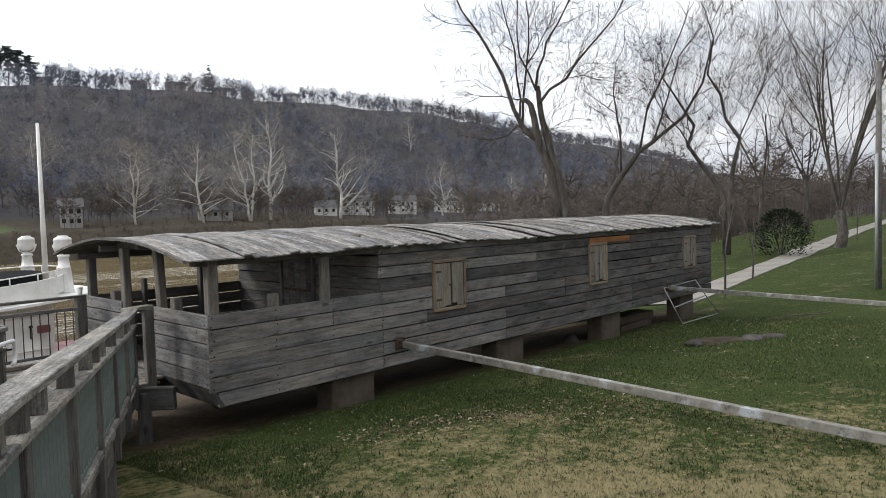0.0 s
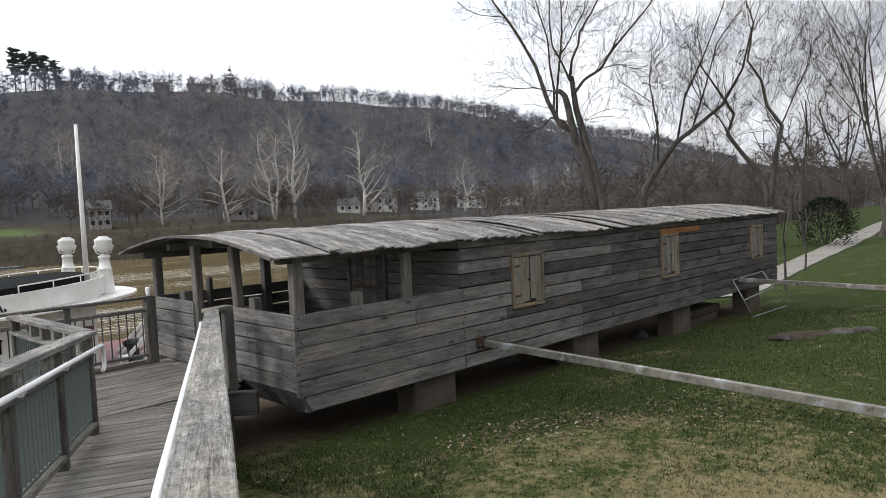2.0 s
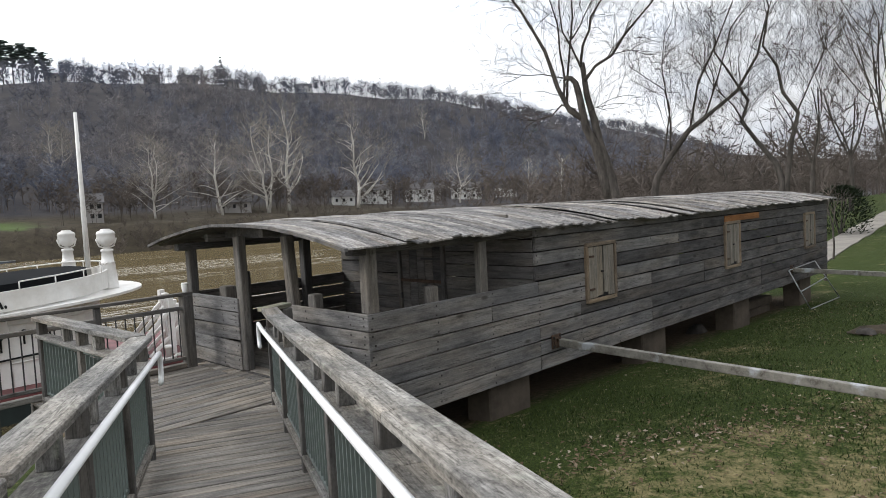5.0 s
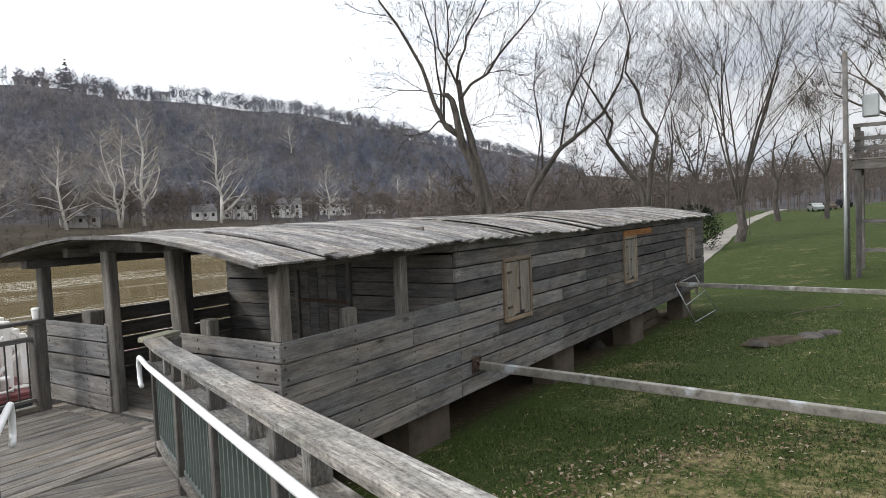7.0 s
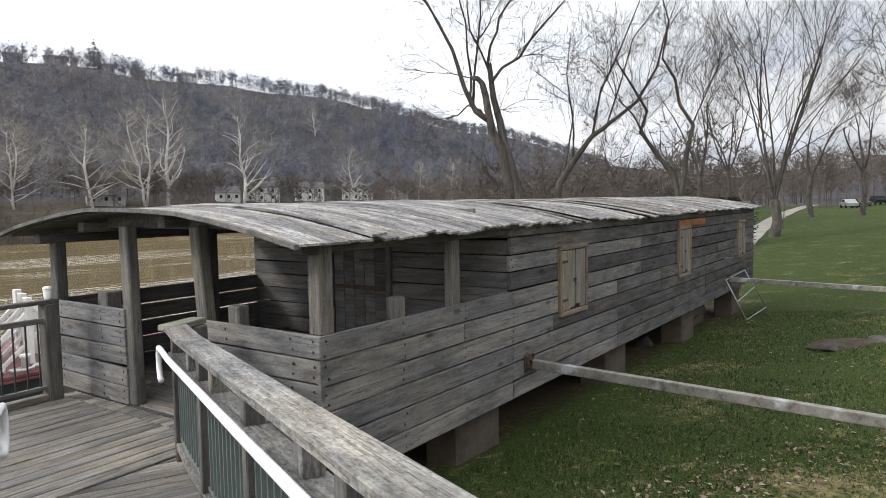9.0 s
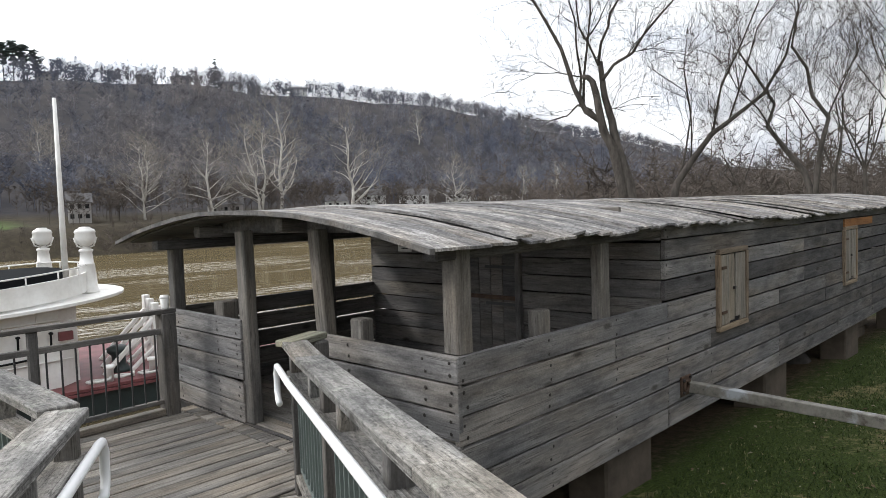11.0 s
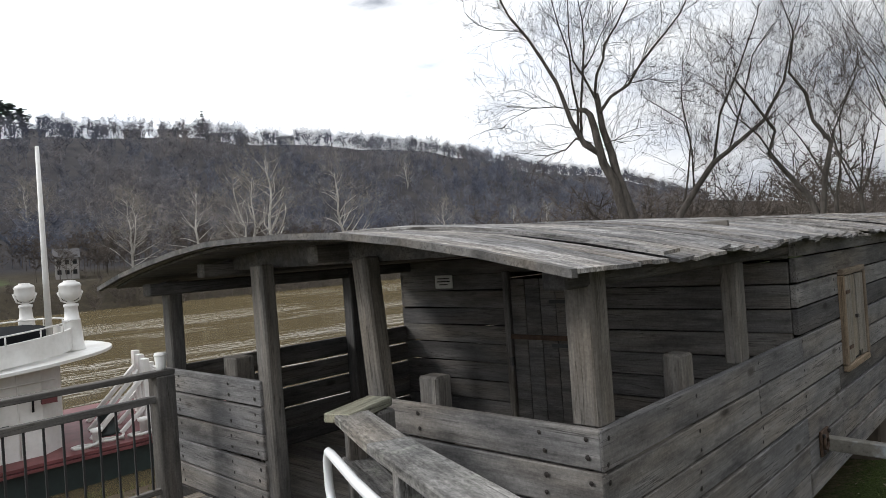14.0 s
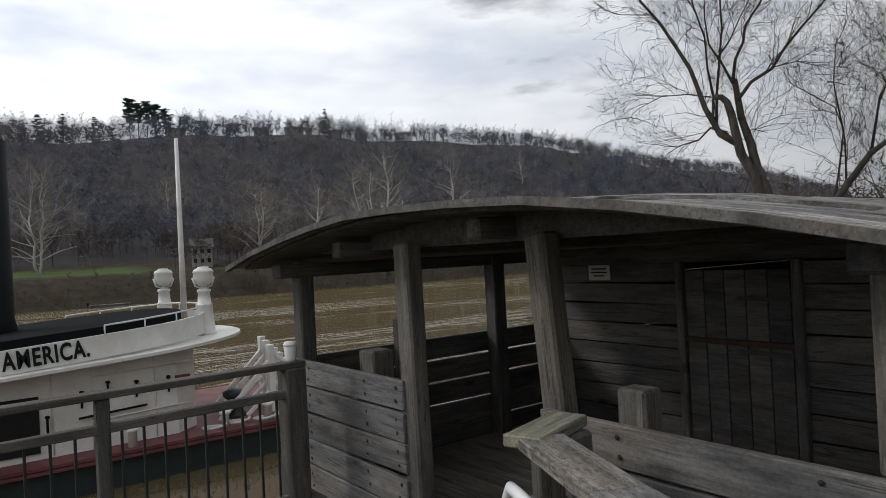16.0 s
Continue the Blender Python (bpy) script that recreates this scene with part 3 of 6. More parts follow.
# the raked foot of the bow
bow = mesh_object("bow_board", [(0.0, 0.0, 0.0), (0.14, 0.0, KEEL), (0.14, BOAT_W, KEEL), (0.0, BOAT_W, 0.0), (0.05, 0.0, 0.0), (0.2, 0.0, KEEL), (0.2, BOAT_W, KEEL), (0.05, BOAT_W, 0.0)],
                  [(0, 3, 2, 1), (4, 5, 6, 7), (0, 1, 5, 4), (3, 7, 6, 2), (1, 2, 6, 5), (0, 4, 7, 3)], M_WALL, houseboat, "raked dark bow planking under the porch")
mesh_object("hull_bottom", [(x, y, z) for x in (0.14, BOAT_L) for y in (0.05, BOAT_W - 0.05) for z in (KEEL + 0.02, KEEL + 0.1)],
            [(0, 1, 3, 2), (4, 6, 7, 5), (0, 4, 5, 1), (2, 3, 7, 6), (0, 2, 6, 4), (1, 5, 7, 3)], M_WALL, houseboat)
# heavy keel timber seen under the planks
bar("keel_beam", (0.3, 0.5, KEEL - 0.06), (BOAT_L, 0.5, KEEL - 0.06), 0.16, 0.14, M_WALL, houseboat)

# the porch front, with its entrance between two low panels
for nm, y0, y1, label in (("front_panel", 0.0, 1.53, "low plank panel beside the porch entrance"), ("front_panel", 2.62, 4.12, "low plank panel with paired nail rows")):
    wp = new(nm)
    wp.parent = houseboat
    wp["label"] = label
    pts = []
    for k in range(5):
        z0 = 0.0 + k * 0.188
        m = pose(0.02 + jit(0.003), (y0 + y1) / 2, z0 + 0.094, 0, jit(1), 90 + jit(0.1))
        box("plank", y1 - y0 - 0.01, 0.042, 0.174, M_HULL, wp, m, c=0.006)
        for yy in ((y0 + 0.07, y0 + 0.3, y1 - 0.45, y1 - 0.06) if y0 < 1 else (y0 + 0.07, y0 + 0.42, y1 - 0.3)):
            for f in (0.3, 0.72):
                pts.append((-0.002, yy + jit(0.015), z0 + 0.188 * f))
    nails(wp, pts, (-1, 0, 0))
# the wall towards the river, boards with gaps
wr = new("side_wall")
wr.parent = houseboat
for k in range(6):
    z0 = KEEL + k * 0.198
    a = 0.11 if k == 0 else 0.0
    for a, b_ in ((a, 2.0), (2.0, 6.5), (6.5, 11.0), (11.0, BOAT_L)):
        box("plank", b_ - a - 0.006, 0.045, 0.178 if z0 > 0.3 and b_ < 7 else 0.19, M_DARK, wr, pose((a + b_) / 2, BOAT_W - 0.02, z0 + 0.099, 0, jit(0.15), 0), c=0.005)
for z0, h in rows[6:]:
    box("plank", BOAT_L - CABIN_X, 0.045, h - 0.008, M_DARK, wr, pose((BOAT_L + CABIN_X) / 2, BOAT_W - 0.02, z0 + h / 2), c=0.005)
# cabin end walls
for xw, door in ((CABIN_X, True), (BOAT_L - 0.03, False)):
    wc = new("cabin_front_wall" if door else "cabin_back_wall")
    wc.parent = houseboat
    z = 0.0 if door else KEEL
    while z < 1.86:
        h = RNG.uniform(0.165, 0.2)
        zt = z + h
        mid = z + h * 0.6
        half = 2.05 if mid < 1.66 else 2.27 * math.sqrt(max(0.0, (1.9 - mid) / 0.27))
        half = min(half, 2.05)
        ya, yb_ = 2.1 - half, 2.1 + half
        segs = [(ya, 1.66), (2.63, yb_)] if door and z < 1.42 else [(ya, yb_)]
        for a, b_ in segs:
            if b_ - a > 0.1:
                box("plank", b_ - a, 0.04, h - 0.01, M_DARK, wc, pose(xw + 0.02 + jit(0.004), (a + b_) / 2, z + h / 2, 0, jit(0.8), 90), c=0.006)
        z = zt
# posts
for name_, x, y, w, d, z0, z1, lean in (("corner_post", 0.12, 0.1, 0.135, 0.145, RAIL_H - 0.02, 1.63, 0), ("post", 1.86, 0.1, 0.125, 0.11, 0.9, 1.63, 0), ("post", 0.12, 1.43, 0.11, 0.135, 0.0, 1.73, 0.148),
                                   ("post", 0.075, 2.585, 0.11, 0.145, 0.0, 1.73, 0.035), ("corner_post", 0.1, 4.05, 0.12, 0.13, 0.0, 1.65, 0), ("post", 2.0, 4.02, 0.14, 0.14, 0.0, 1.63, 0), ("post", 0.95, 4.05, 0.07, 0.12, 0.0, 1.14, 0),
                                   ("short_post", 0.12, 1.07, 0.12, 0.14, 0.0, 1.07, 0), ("short_post", 0.14, 3.12, 0.16, 0.18, 0.0, 1.06, 0), ("short_post", 1.0, 0.1, 0.13, 0.12, 0.0, 1.1, 0)):
    m, L = span((x, y, z0), (x, y + lean, z1), (0, 1, 0))
    box(name_, L, w, d, M_POST, houseboat, m, c=0.012)
# porch floor
pf = new("porch_floor")
pf.parent = houseboat
for k in range(15):
    box("floor_board", BOAT_W - 0.2, 0.182, 0.04, M_DECK, pf, pose(0.14 + k * 0.188, BOAT_W / 2, -0.01 + jit(0.003), 0, 0, 90), c=0.005)
# roof timbers
for y, z in ((0.1, 1.585), (4.04, 1.585)):
    bar("wall_plate", (-0.12, y, z), (BOAT_L, y, z), 0.13, 0.1, M_WALL, houseboat)
for y in (1.86, 3.24):
    z = roof_z(y) - 0.11
    bar("rafter", (-0.06, y, z), (CABIN_X, y, z), 0.1, 0.11, M_DARK, houseboat)
# gable boards closing the arch above the porch posts
ys = [0.28 + 3.76 * i / 14 for i in range(15)]
V = [(x, y, z) for x in (0.19, 0.24) for y in ys for z in (1.7, roof_z(y) - 0.025)]
F = []
for i in range(14):
    a, c_ = 2 * i, 30 + 2 * i
    F += [(a, a + 1, a + 3, a + 2), (c_, c_ + 2, c_ + 3, c_ + 1), (a, a + 2, c_ + 2, c_), (a + 1, c_ + 1, c_ + 3, a + 3)]
mesh_object("gable_board", V, F, M_DARK, houseboat, "dark arched header board above the porch")
# roof boards bent over the arch, lapped and ragged at the eaves
roof = new("roof")
roof.parent = houseboat
N = 10


def roof_strip(x0, x1, ya, yb_, lift, th, tilt):
    V, F = [], []
    for i in range(N + 1):
        y = ya + (yb_ - ya) * i / N
        zz = roof_z(y) + lift
        wob = 0.012 * noise.noise((x0 * 3, y * 1.3, 5))
        for x, dz in ((x0, -tilt), (x1, tilt)):
            V += [(x, y, zz + dz + wob), (x, y, zz + dz + wob - th)]
        if i:
            a, c_ = (i - 1) * 4, i * 4
            F += [(a, a + 2, c_ + 2, c_), (a + 1, c_ + 1, c_ + 3, a + 3), (a, c_, c_ + 1, a + 1), (a + 2, a + 3, c_ + 3, c_ + 2)]
    F += [(0, 1, 3, 2), (N * 4, N * 4 + 2, N * 4 + 3, N * 4 + 1)]
    return V, F


V, F = roof_strip(-0.22, 15.6, -0.02, 4.36, -0.012, 0.02, 0)
mesh_object("roof_lining", V, F, M_DARK, roof, "dark boards under the roof covering")
x = -0.3
while x < 15.7:
    w = RNG.uniform(0.11, 0.2)
    split = RNG.uniform(1.9, 2.5)
    lift = RNG.choice((0.01, 0.026, 0.042)) + jit(0.006)
    flat = x < 0.35
    V, F = roof_strip(x, x + w + RNG.uniform(-0.008, 0.03), -0.12 + jit(0.03), 4.44 + jit(0.03), 0.014 if flat else lift, 0.018, 0 if flat else jit(0.013))
    mesh_object("roof_board", V, F, M_ROOF, roof)
    x += w
V, F = roof_strip(-0.34, -0.3, -0.13, 4.46, 0.02, 0.035, 0)
mesh_object("edge_board", V, F, M_DARK, roof)
# shuttered windows
for xa, xb, za, zb in ((3.98, 4.74, 0.51, 1.32), (8.81, 9.5, 0.5, 1.36), (13.5, 14.22, 0.5, 1.32)):
    wnd = new("shuttered_window")
    wnd.parent = houseboat
    wnd["label"] = "closed board shutters in a worn timber frame"
    t = 0.055
    for a, b_, zc in ((xa, xb, zb), (xa, xb, za)):
        box("window_frame", b_ - a + 0.02, 0.05, t, M_FRAME, wnd, pose((a + b_) / 2, -0.02, zc))
    for xc in (xa, xb):
        box("window_frame", zb - za - t, 0.05, t, M_FRAME, wnd, pose(xc, -0.02, (za + zb) / 2, 0, 90, 0))
    # Black panel on unbroken planks paints the shade between the shutter boards.
    box("recess", xb - xa - t, 0.012, zb - za - t, M_DARKFILL, wnd, pose((xa + xb) / 2, -0.007, (za + zb) / 2), "black panel standing in for the shade behind the shutters", c=0.002)
    inner_ = xb - xa - t
    at_ = xa + t / 2 + 0.008
    for k, (share, low_) in enumerate(((0.3, 0.0), (0.22, 0.02), (0.17, 0.05), (0.22, 0.0))):
        wdt = inner_ * share
        gap = 0.03 if k == 1 else 0.004
        box("shutter_board", wdt, 0.022, zb - za - t - 0.02 - low_, M_SHUT, wnd, pose(at_ + wdt / 2, -0.026 + 0.006 * (k % 2) + jit(0.002), (za + zb) / 2 + low_ / 2, 0, jit(0.5), 0), c=0.003)
        at_ += wdt + gap
    for zz in (za + 0.17, zb - 0.17):
        box("hinge", 0.13, 0.012, 0.03, M_RUST, wnd, pose(xa + 0.1, -0.044, zz), "rusty strap hinge", c=0.003)
    box("latch", 0.05, 0.02, 0.03, M_NAIL, wnd, pose((xa + xb) / 2, -0.042, (za + zb) / 2))
box("repair_board", 1.75, 0.03, 0.12, M_NEWWOOD, houseboat, pose(9.68, -0.017, 1.44), "fresh brown repair board")
# door in the cabin front, in two halves
door = new("cabin_door")
door.parent = houseboat
door["label"] = "dark two-part plank door with iron strap hinges"
for z0, z1 in ((0.04, 0.84), (0.88, 1.42)):
    for i in range(5):
        w = 0.86 / 5
        box("door_board", w - 0.006, 0.035, z1 - z0, M_DARK, door, pose(CABIN_X - 0.005, 1.72 + w * (i + 0.5), (z0 + z1) / 2, 0, 0, 90), c=0.004)
for y in (1.67, 2.62):
    box("door_jamb", 1.5, 0.07, 0.07, M_DARK, door, pose(CABIN_X - 0.02, y, 0.75, 0, 90, 0))
for z in (0.79, 1.2):
    box("strap_hinge", 0.42, 0.012, 0.035, M_BLACK, door, pose(CABIN_X - 0.03, 1.92, z, 0, 0, 90))
box("padlock", 0.05, 0.03, 0.09, M_BLACK, door, pose(CABIN_X - 0.04, 2.6, 0.62, 0, 0, 90))
bar("door_bar", (CABIN_X - 0.03, 1.7, 0.86), (CABIN_X - 0.03, 2.6, 0.86), 0.04, 0.045, M_RUST, door)
sign = empty("notice_plaque", "small pale notice plaque screwed to the cabin wall", "sign")
box("plate", 0.25, 0.012, 0.14, M_PLAQUE, sign, pose(CABIN_X - 0.01, 3.47, 1.41, 0, 0, 90), c=0.003)
for i, wd in enumerate((0.17, 0.19, 0.12)):
    box("text_bar", wd, 0.004, 0.012, M_NAIL, sign, pose(CABIN_X - 0.018, 3.47, 1.445 - i * 0.032, 0, 0, 90), c=0.001)
# bracing plate of the near beam and shapes along the hull
for xb in (3.28, 12.64):
    brk = new("beam_bracket")
    brk.parent = houseboat
    brk["label"] = "rusty iron plate and ring where the prop meets the hull"
    box("plate", 0.2, 0.02, 0.19, M_RUST, brk, pose(xb - 0.09, -0.014, 0.09), c=0.004)
    pipe("ring", [(xb - 0.12 + 0.05 * math.cos(a * 0.7), -0.035, 0.09 + 0.05 * math.sin(a * 0.7)) for a in range(10)], 0.012, M_RUST, brk, sides=6)
    for dx, dz in ((-0.16, 0.06), (-0.16, -0.06), (-0.02, 0.07)):
        box("bolt", 0.03, 0.024, 0.03, M_NAIL, brk, pose(xb + dx, -0.032, 0.09 + dz), c=0.006)

# concrete piers
for i, xc in enumerate((2.36, 6.18, 9.95, 14.0)):
    for yc in (0.33, 3.7):
        g = ground_z(xc, yc)
        p = empty("pier", "stained brown concrete pier under the hull", "pier", "piers under the houseboat")
        V, F = chamfer_data(0.82, 0.4, KEEL - g + 0.15, 0.02)
        mesh_object("block", V, F, M_PIER, p, m=pose(xc, yc, (KEEL + g - 0.15) / 2))
# braces from the lawn
for xc, y1, z1 in ((3.36, -9.2, -0.2), (12.7, -9.0, -0.1)):
    br = empty("brace_beam", "long pale square steel beam propping the hull", "beam", "props of the houseboat")
    bar("tube", (xc - 0.08, 0.0, 0.06), (xc + 0.1, y1, z1 - 0.025), 0.09, 0.1, M_BEAM, br, c=0.006)
    gz = ground_z(xc, y1)
    bar("stake", (xc + 0.1, y1 - 0.05, gz - 0.3), (xc + 0.1, y1 - 0.05, z1 + 0.1), 0.12, 0.12, M_POST, br, side=(0, 1, 0))
# pipe frame leaning on the hull
fr = empty("pipe_frame", "bent grey pipe frame leaning against the hull", "frame")
gz1, gz2 = ground_z(12.5, -0.45), ground_z(14.7, -0.45)
c1, c2, c3, c4 = Vector((12.3, -0.03, 0.08)), Vector((14.2, -0.03, 0.12)), Vector((14.78, -0.42, gz2 + 0.02)), Vector((12.5, -0.42, gz1 + 0.02))
for a, b_ in ((c1, c2), (c2, c3), (c3, c4), (c4, c1), (c1.lerp(c4, 0.55), c2.lerp(c3, 0.45))):
    pipe("pipe", [tuple(a), tuple(b_)], 0.015, M_GALV, fr, sides=8)

# ---------------------------------------------------------------- ramp and landing
RU = Vector((-0.44, -0.898, 0)).normalized()        # up the ramp
RN = Vector((RU.y, -RU.x, 0))                        # across it, towards its river side
R_END = Vector((-0.50, 1.02, 0))
L_COR = Vector((-2.14, 0.27, 0))
L_END = Vector((-2.14, 3.05, 0))
L_FAR = Vector((-3.92, -3.15, 0))


def floor_z(p):
    s = (Vector((p[0], p[1], 0)) - R_END).dot(RU)
    t = max(0.0, s - 0.35)
    return 0.07 * (t - 0.25 * sstep(0.0, 0.6, t)) if t < 5.8 else 0.3885 + 0.07 * 2.0 * (1 - math.exp(-(t - 5.8) / 2.0))


outline = [Vector(p) for p in ((-0.36, 1.26, 0), (-2.18, 1.26, 0), (-2.2, 0.3, 0))] + [L_FAR - RN * -0.05, L_FAR + RU * 6.5, R_END + RU * 10.4 - RN * 1.7, R_END + RU * 7.55 - RN * 1.7, R_END + RU * 7.55]
deck = empty("deck_floor", "worn grey-brown boardwalk boards laid across a ramp", "floor", kind="structure")


def strip_span(origin, d, axis_):
    """Where the line origin + k * axis_ lies inside the outline."""
    ks = []
    for a, b_ in zip(outline, outline[1:] + outline[:1]):
        e, w = b_ - a, a - origin
        den = axis_.x * e.y - axis_.y * e.x
        if abs(den) > 1e-9 and 0 <= (w.x * axis_.y - w.y * axis_.x) / den < 1:
            ks.append((w.x * e.y - w.y * e.x) / den)
    ks.sort()
    return [(ks[i], ks[i + 1]) for i in range(0, len(ks) - 1, 2)]


BW = 0.148
s = -1.5
while s < 10.4:
    o = R_END + RU * s
    for k0, k1 in strip_span(o, None, RN):
        if k1 - k0 > 0.08:
            pa, pb = o + RN * k0, o + RN * k1
            za = floor_z(o)
            pa.z = pb.z = za - 0.02 + jit(0.002) - 0.016 * sstep(1.0, 0.55, s)
            slope = floor_z(o + RU * 0.05) - floor_z(o - RU * 0.05)
            side = Vector((-RU.x * slope * 10, -RU.y * slope * 10, 1))
            bar("deck_board", pa, pb, BW - 0.014, 0.036, M_DECK, deck, side=tuple(side), c=0.005)
    s += BW
for k in range(17):
    y = 1.045 + BW * (k + 0.5)
    bar("deck_board", (-2.2, y, -0.019 + jit(0.002)), (-0.165, y + jit(0.002), -0.019 + jit(0.002)), BW - 0.013, 0.036, M_DECK, deck, c=0.005)
for k in range(16):
    y = 1.36 + k * 0.145
    box("deck_board", 0.15, 0.137, 0.036, M_DECK, deck, pose(-0.08, y, -0.018), c=0.005)
# joists, beams and posts that carry it
sub = empty("deck_frame", "dark heavy timbers and posts under the boardwalk", "framework", kind="structure")
for off in (0.05, 0.62, 1.2):
    a, b_ = R_END + RN * off + RU * 0.0, R_END + RN * off + RU * 11.4
    for s0, s1 in zip(range(0, 11), range(1, 12)):
        p, q = R_END + RN * off + RU * s0, R_END + RN * off + RU * s1
        p.z, q.z = floor_z(p) - 0.17, floor_z(q) - 0.17
        bar("joist", p, q, 0.06, 0.26, M_POST, sub)
bar("beam", (-0.42, 1.18, -0.16), (-2.1, 0.75, -0.16), 0.08, 0.24, M_POST, sub)
bar("beam", (-0.2, 1.25, -0.17), (-0.2, 3.6, -0.17), 0.08, 0.26, M_POST, sub)
bar("beam", (-0.2, 3.55, -0.17), (-2.2, 3.45, -0.17), 0.08, 0.26, M_POST, sub)
bar("beam", (-0.46, 1.1, -0.19), (-0.1, 0.75, -0.19), 0.1, 0.3, M_POST, sub)
for p in ((-0.4, 1.0), (-0.3, 3.45), (-2.05, 3.4), (-2.0, 0.7), *[tuple((R_END + RU * s0 + RN * 0.1)[:2]) for s0 in (2.4, 4.8, 7.2, 9.6)], *[tuple((R_END + RU * s0 + RN * 1.15)[:2]) for s0 in (2.4, 4.8, 7.2, 9.6)]):
    g = ground_z(*p)
    bar("post", (*p, g - 0.3), (*p, floor_z(p) - 0.1), 0.14, 0.14, M_POST, sub, side=(0, 1, 0))


def lift(p, h):
    return Vector((p.x, p.y, floor_z(p) + h))


def railing(label, a, b_, inner, handrail=True, cap_end=None, rail_breaks=(0.6, 2.9, 5.2, 6.4, 8.6)):
    """A boardwalk rail from a to b_: posts, a broad cap on blocks, a second rail, steel bars in a frame, and a pipe to hold."""
    rl = empty("railing", label, "railing", "boardwalk railings")
    d = (b_ - a).normalized()
    L = (b_ - a).length
    ss = sorted({0.0, L, *[((R_END + RU * t) - a).dot(d) for t in rail_breaks if 0.3 < ((R_END + RU * t) - a).dot(d) < L - 0.3 and abs(d.dot(RU)) > 0.7]})
    for s0, s1 in zip(ss, ss[1:]):
        p, q = a + d * s0, a + d * s1
        bar("cap", lift(p, 0.985) - d * 0.002, lift(q, 0.985) + d * 0.002, 0.17, 0.045, M_RAIL, rl, c=0.006)
        bar("upper_rail", lift(p, 0.79), lift(q, 0.79), 0.13, 0.04, M_RAIL, rl, c=0.006)
        bar("bottom_rail", lift(p, 0.1), lift(q, 0.1), 0.09, 0.05, M_RAIL, rl, c=0.006)
        bar("frame_bar", lift(p, 0.745), lift(q, 0.745), 0.03, 0.03, M_GREEN, rl)
        bar("frame_bar", lift(p, 0.155), lift(q, 0.155), 0.03, 0.03, M_GREEN, rl)
    k = max(1, round(L / 1.25))
    for i in range(k + 1):
        p = a + d * (L * i / k)
        p = p + d * (0.05 if i == 0 else -0.05 if i == k else 0)
        bar("post", lift(p, -0.28), lift(p, 0.962), 0.09, 0.09, M_POST, rl, side=tuple(d), c=0.006)
    k2 = max(1, round(L / 0.8))
    for i in range(1, k2):
        p = a + d * (L * i / k2)
        bar("block", lift(p, 0.81), lift(p, 0.962), 0.085, 0.085, M_RAIL, rl, side=tuple(d), c=0.005)
    k3 = round(L / 0.105)
    for i in range(1, k3):
        p = a + d * (L * i / k3)
        bar("picket", lift(p, 0.155), lift(p, 0.745), 0.016, 0.03, M_GREEN, rl, side=tuple(inner), c=0.002)
    if handrail:
        off = inner * 0.13
        pts = [lift(a + d * s_, 0.86) + off for s_ in [0.12, *[x_ for x_ in ss[1:-1]], L]]
        st = [lift(a + d * 0.1, 0.62) + off, lift(a + d * 0.04, 0.63) + off, lift(a + d * 0.0, 0.68) + off, lift(a + d * -0.01, 0.8) + off, lift(a + d * 0.04, 0.855) + off]
        pipe("handrail", [tuple(p) for p in st + pts], 0.021, M_WHITE, rl, "white painted pipe handrail", sides=12)
        for i in range(k + 1):
            p = a + d * (0.15 + (L - 0.3) * i / k)
            pipe("bracket", [tuple(lift(p, 0.87) + off), tuple(lift(p, 0.8) + off * 0.7), tuple(lift(p, 0.8) + off * 0.2)], 0.008, M_WHITE, rl, sides=6)
    return rl


right_rail = railing("weathered boardwalk railing with green bars and white handrail", R_END, R_END + RU * 7.4, RN)
bar("cap_return", R_END + Vector((-0.07, 0.03, 0.99)), R_END + Vector((0.3, 0.14, 0.99)), 0.15, 0.045, M_MOSS, right_rail, c=0.006, label="mossy green short cap board")
bar("post", Vector((-0.26, 1.1, -0.3)), Vector((-0.26, 1.1, 0.965)), 0.12, 0.12, M_POST, right_rail, side=(1, 0, 0))
left_rail = railing("weathered boardwalk railing with green bars and white handrail", L_COR, L_FAR, -RN)
railing("weathered boardwalk railing with green bars and white handrail", L_FAR + RU * 0.05, L_FAR + RU * 6.2, -RN)
railing("short weathered railing at the side of the landing", L_COR + Vector((0, 0.1, 0)), L_END, Vector((1, 0, 0)), handrail=False)

# railing with thin steel bars between the landing and the river
mr = empty("railing", "brown timber and thin steel bar railing beside the river", "railing", "boardwalk railings")
A, B_ = Vector((-0.28, 3.5, 0)), Vector((-3.1, 3.32, 0))
du = (B_ - A).normalized()
bar("top_rail", A + Vector((0.08, 0, 0.985)), B_ + Vector((0, 0, 0.985)), 0.1, 0.04, M_POST, mr, c=0.005)
bar("second_rail", A + Vector((0, 0, 0.8)), B_ + Vector((0, 0, 0.8)), 0.06, 0.05, M_POST, mr, c=0.005)
bar("lower_rail", A + Vector((0, 0, 0.13)), B_ + Vector((0, 0, 0.13)), 0.05, 0.04, M_POST, mr, c=0.005)
bar("kerb_board", A + Vector((0, 0, 0.035)), B_ + Vector((0, 0, 0.035)), 0.1, 0.06, M_DECK, mr, c=0.005)
for t, w in ((0.0, 0.14), (1.15, 0.07), (2.3, 0.07)):
    p = A + du * t
    bar("post", p + Vector((0, 0, -0.3)), p + Vector((0, 0, 0.965)), w, w, M_POST, mr, side=tuple(du), c=0.008)
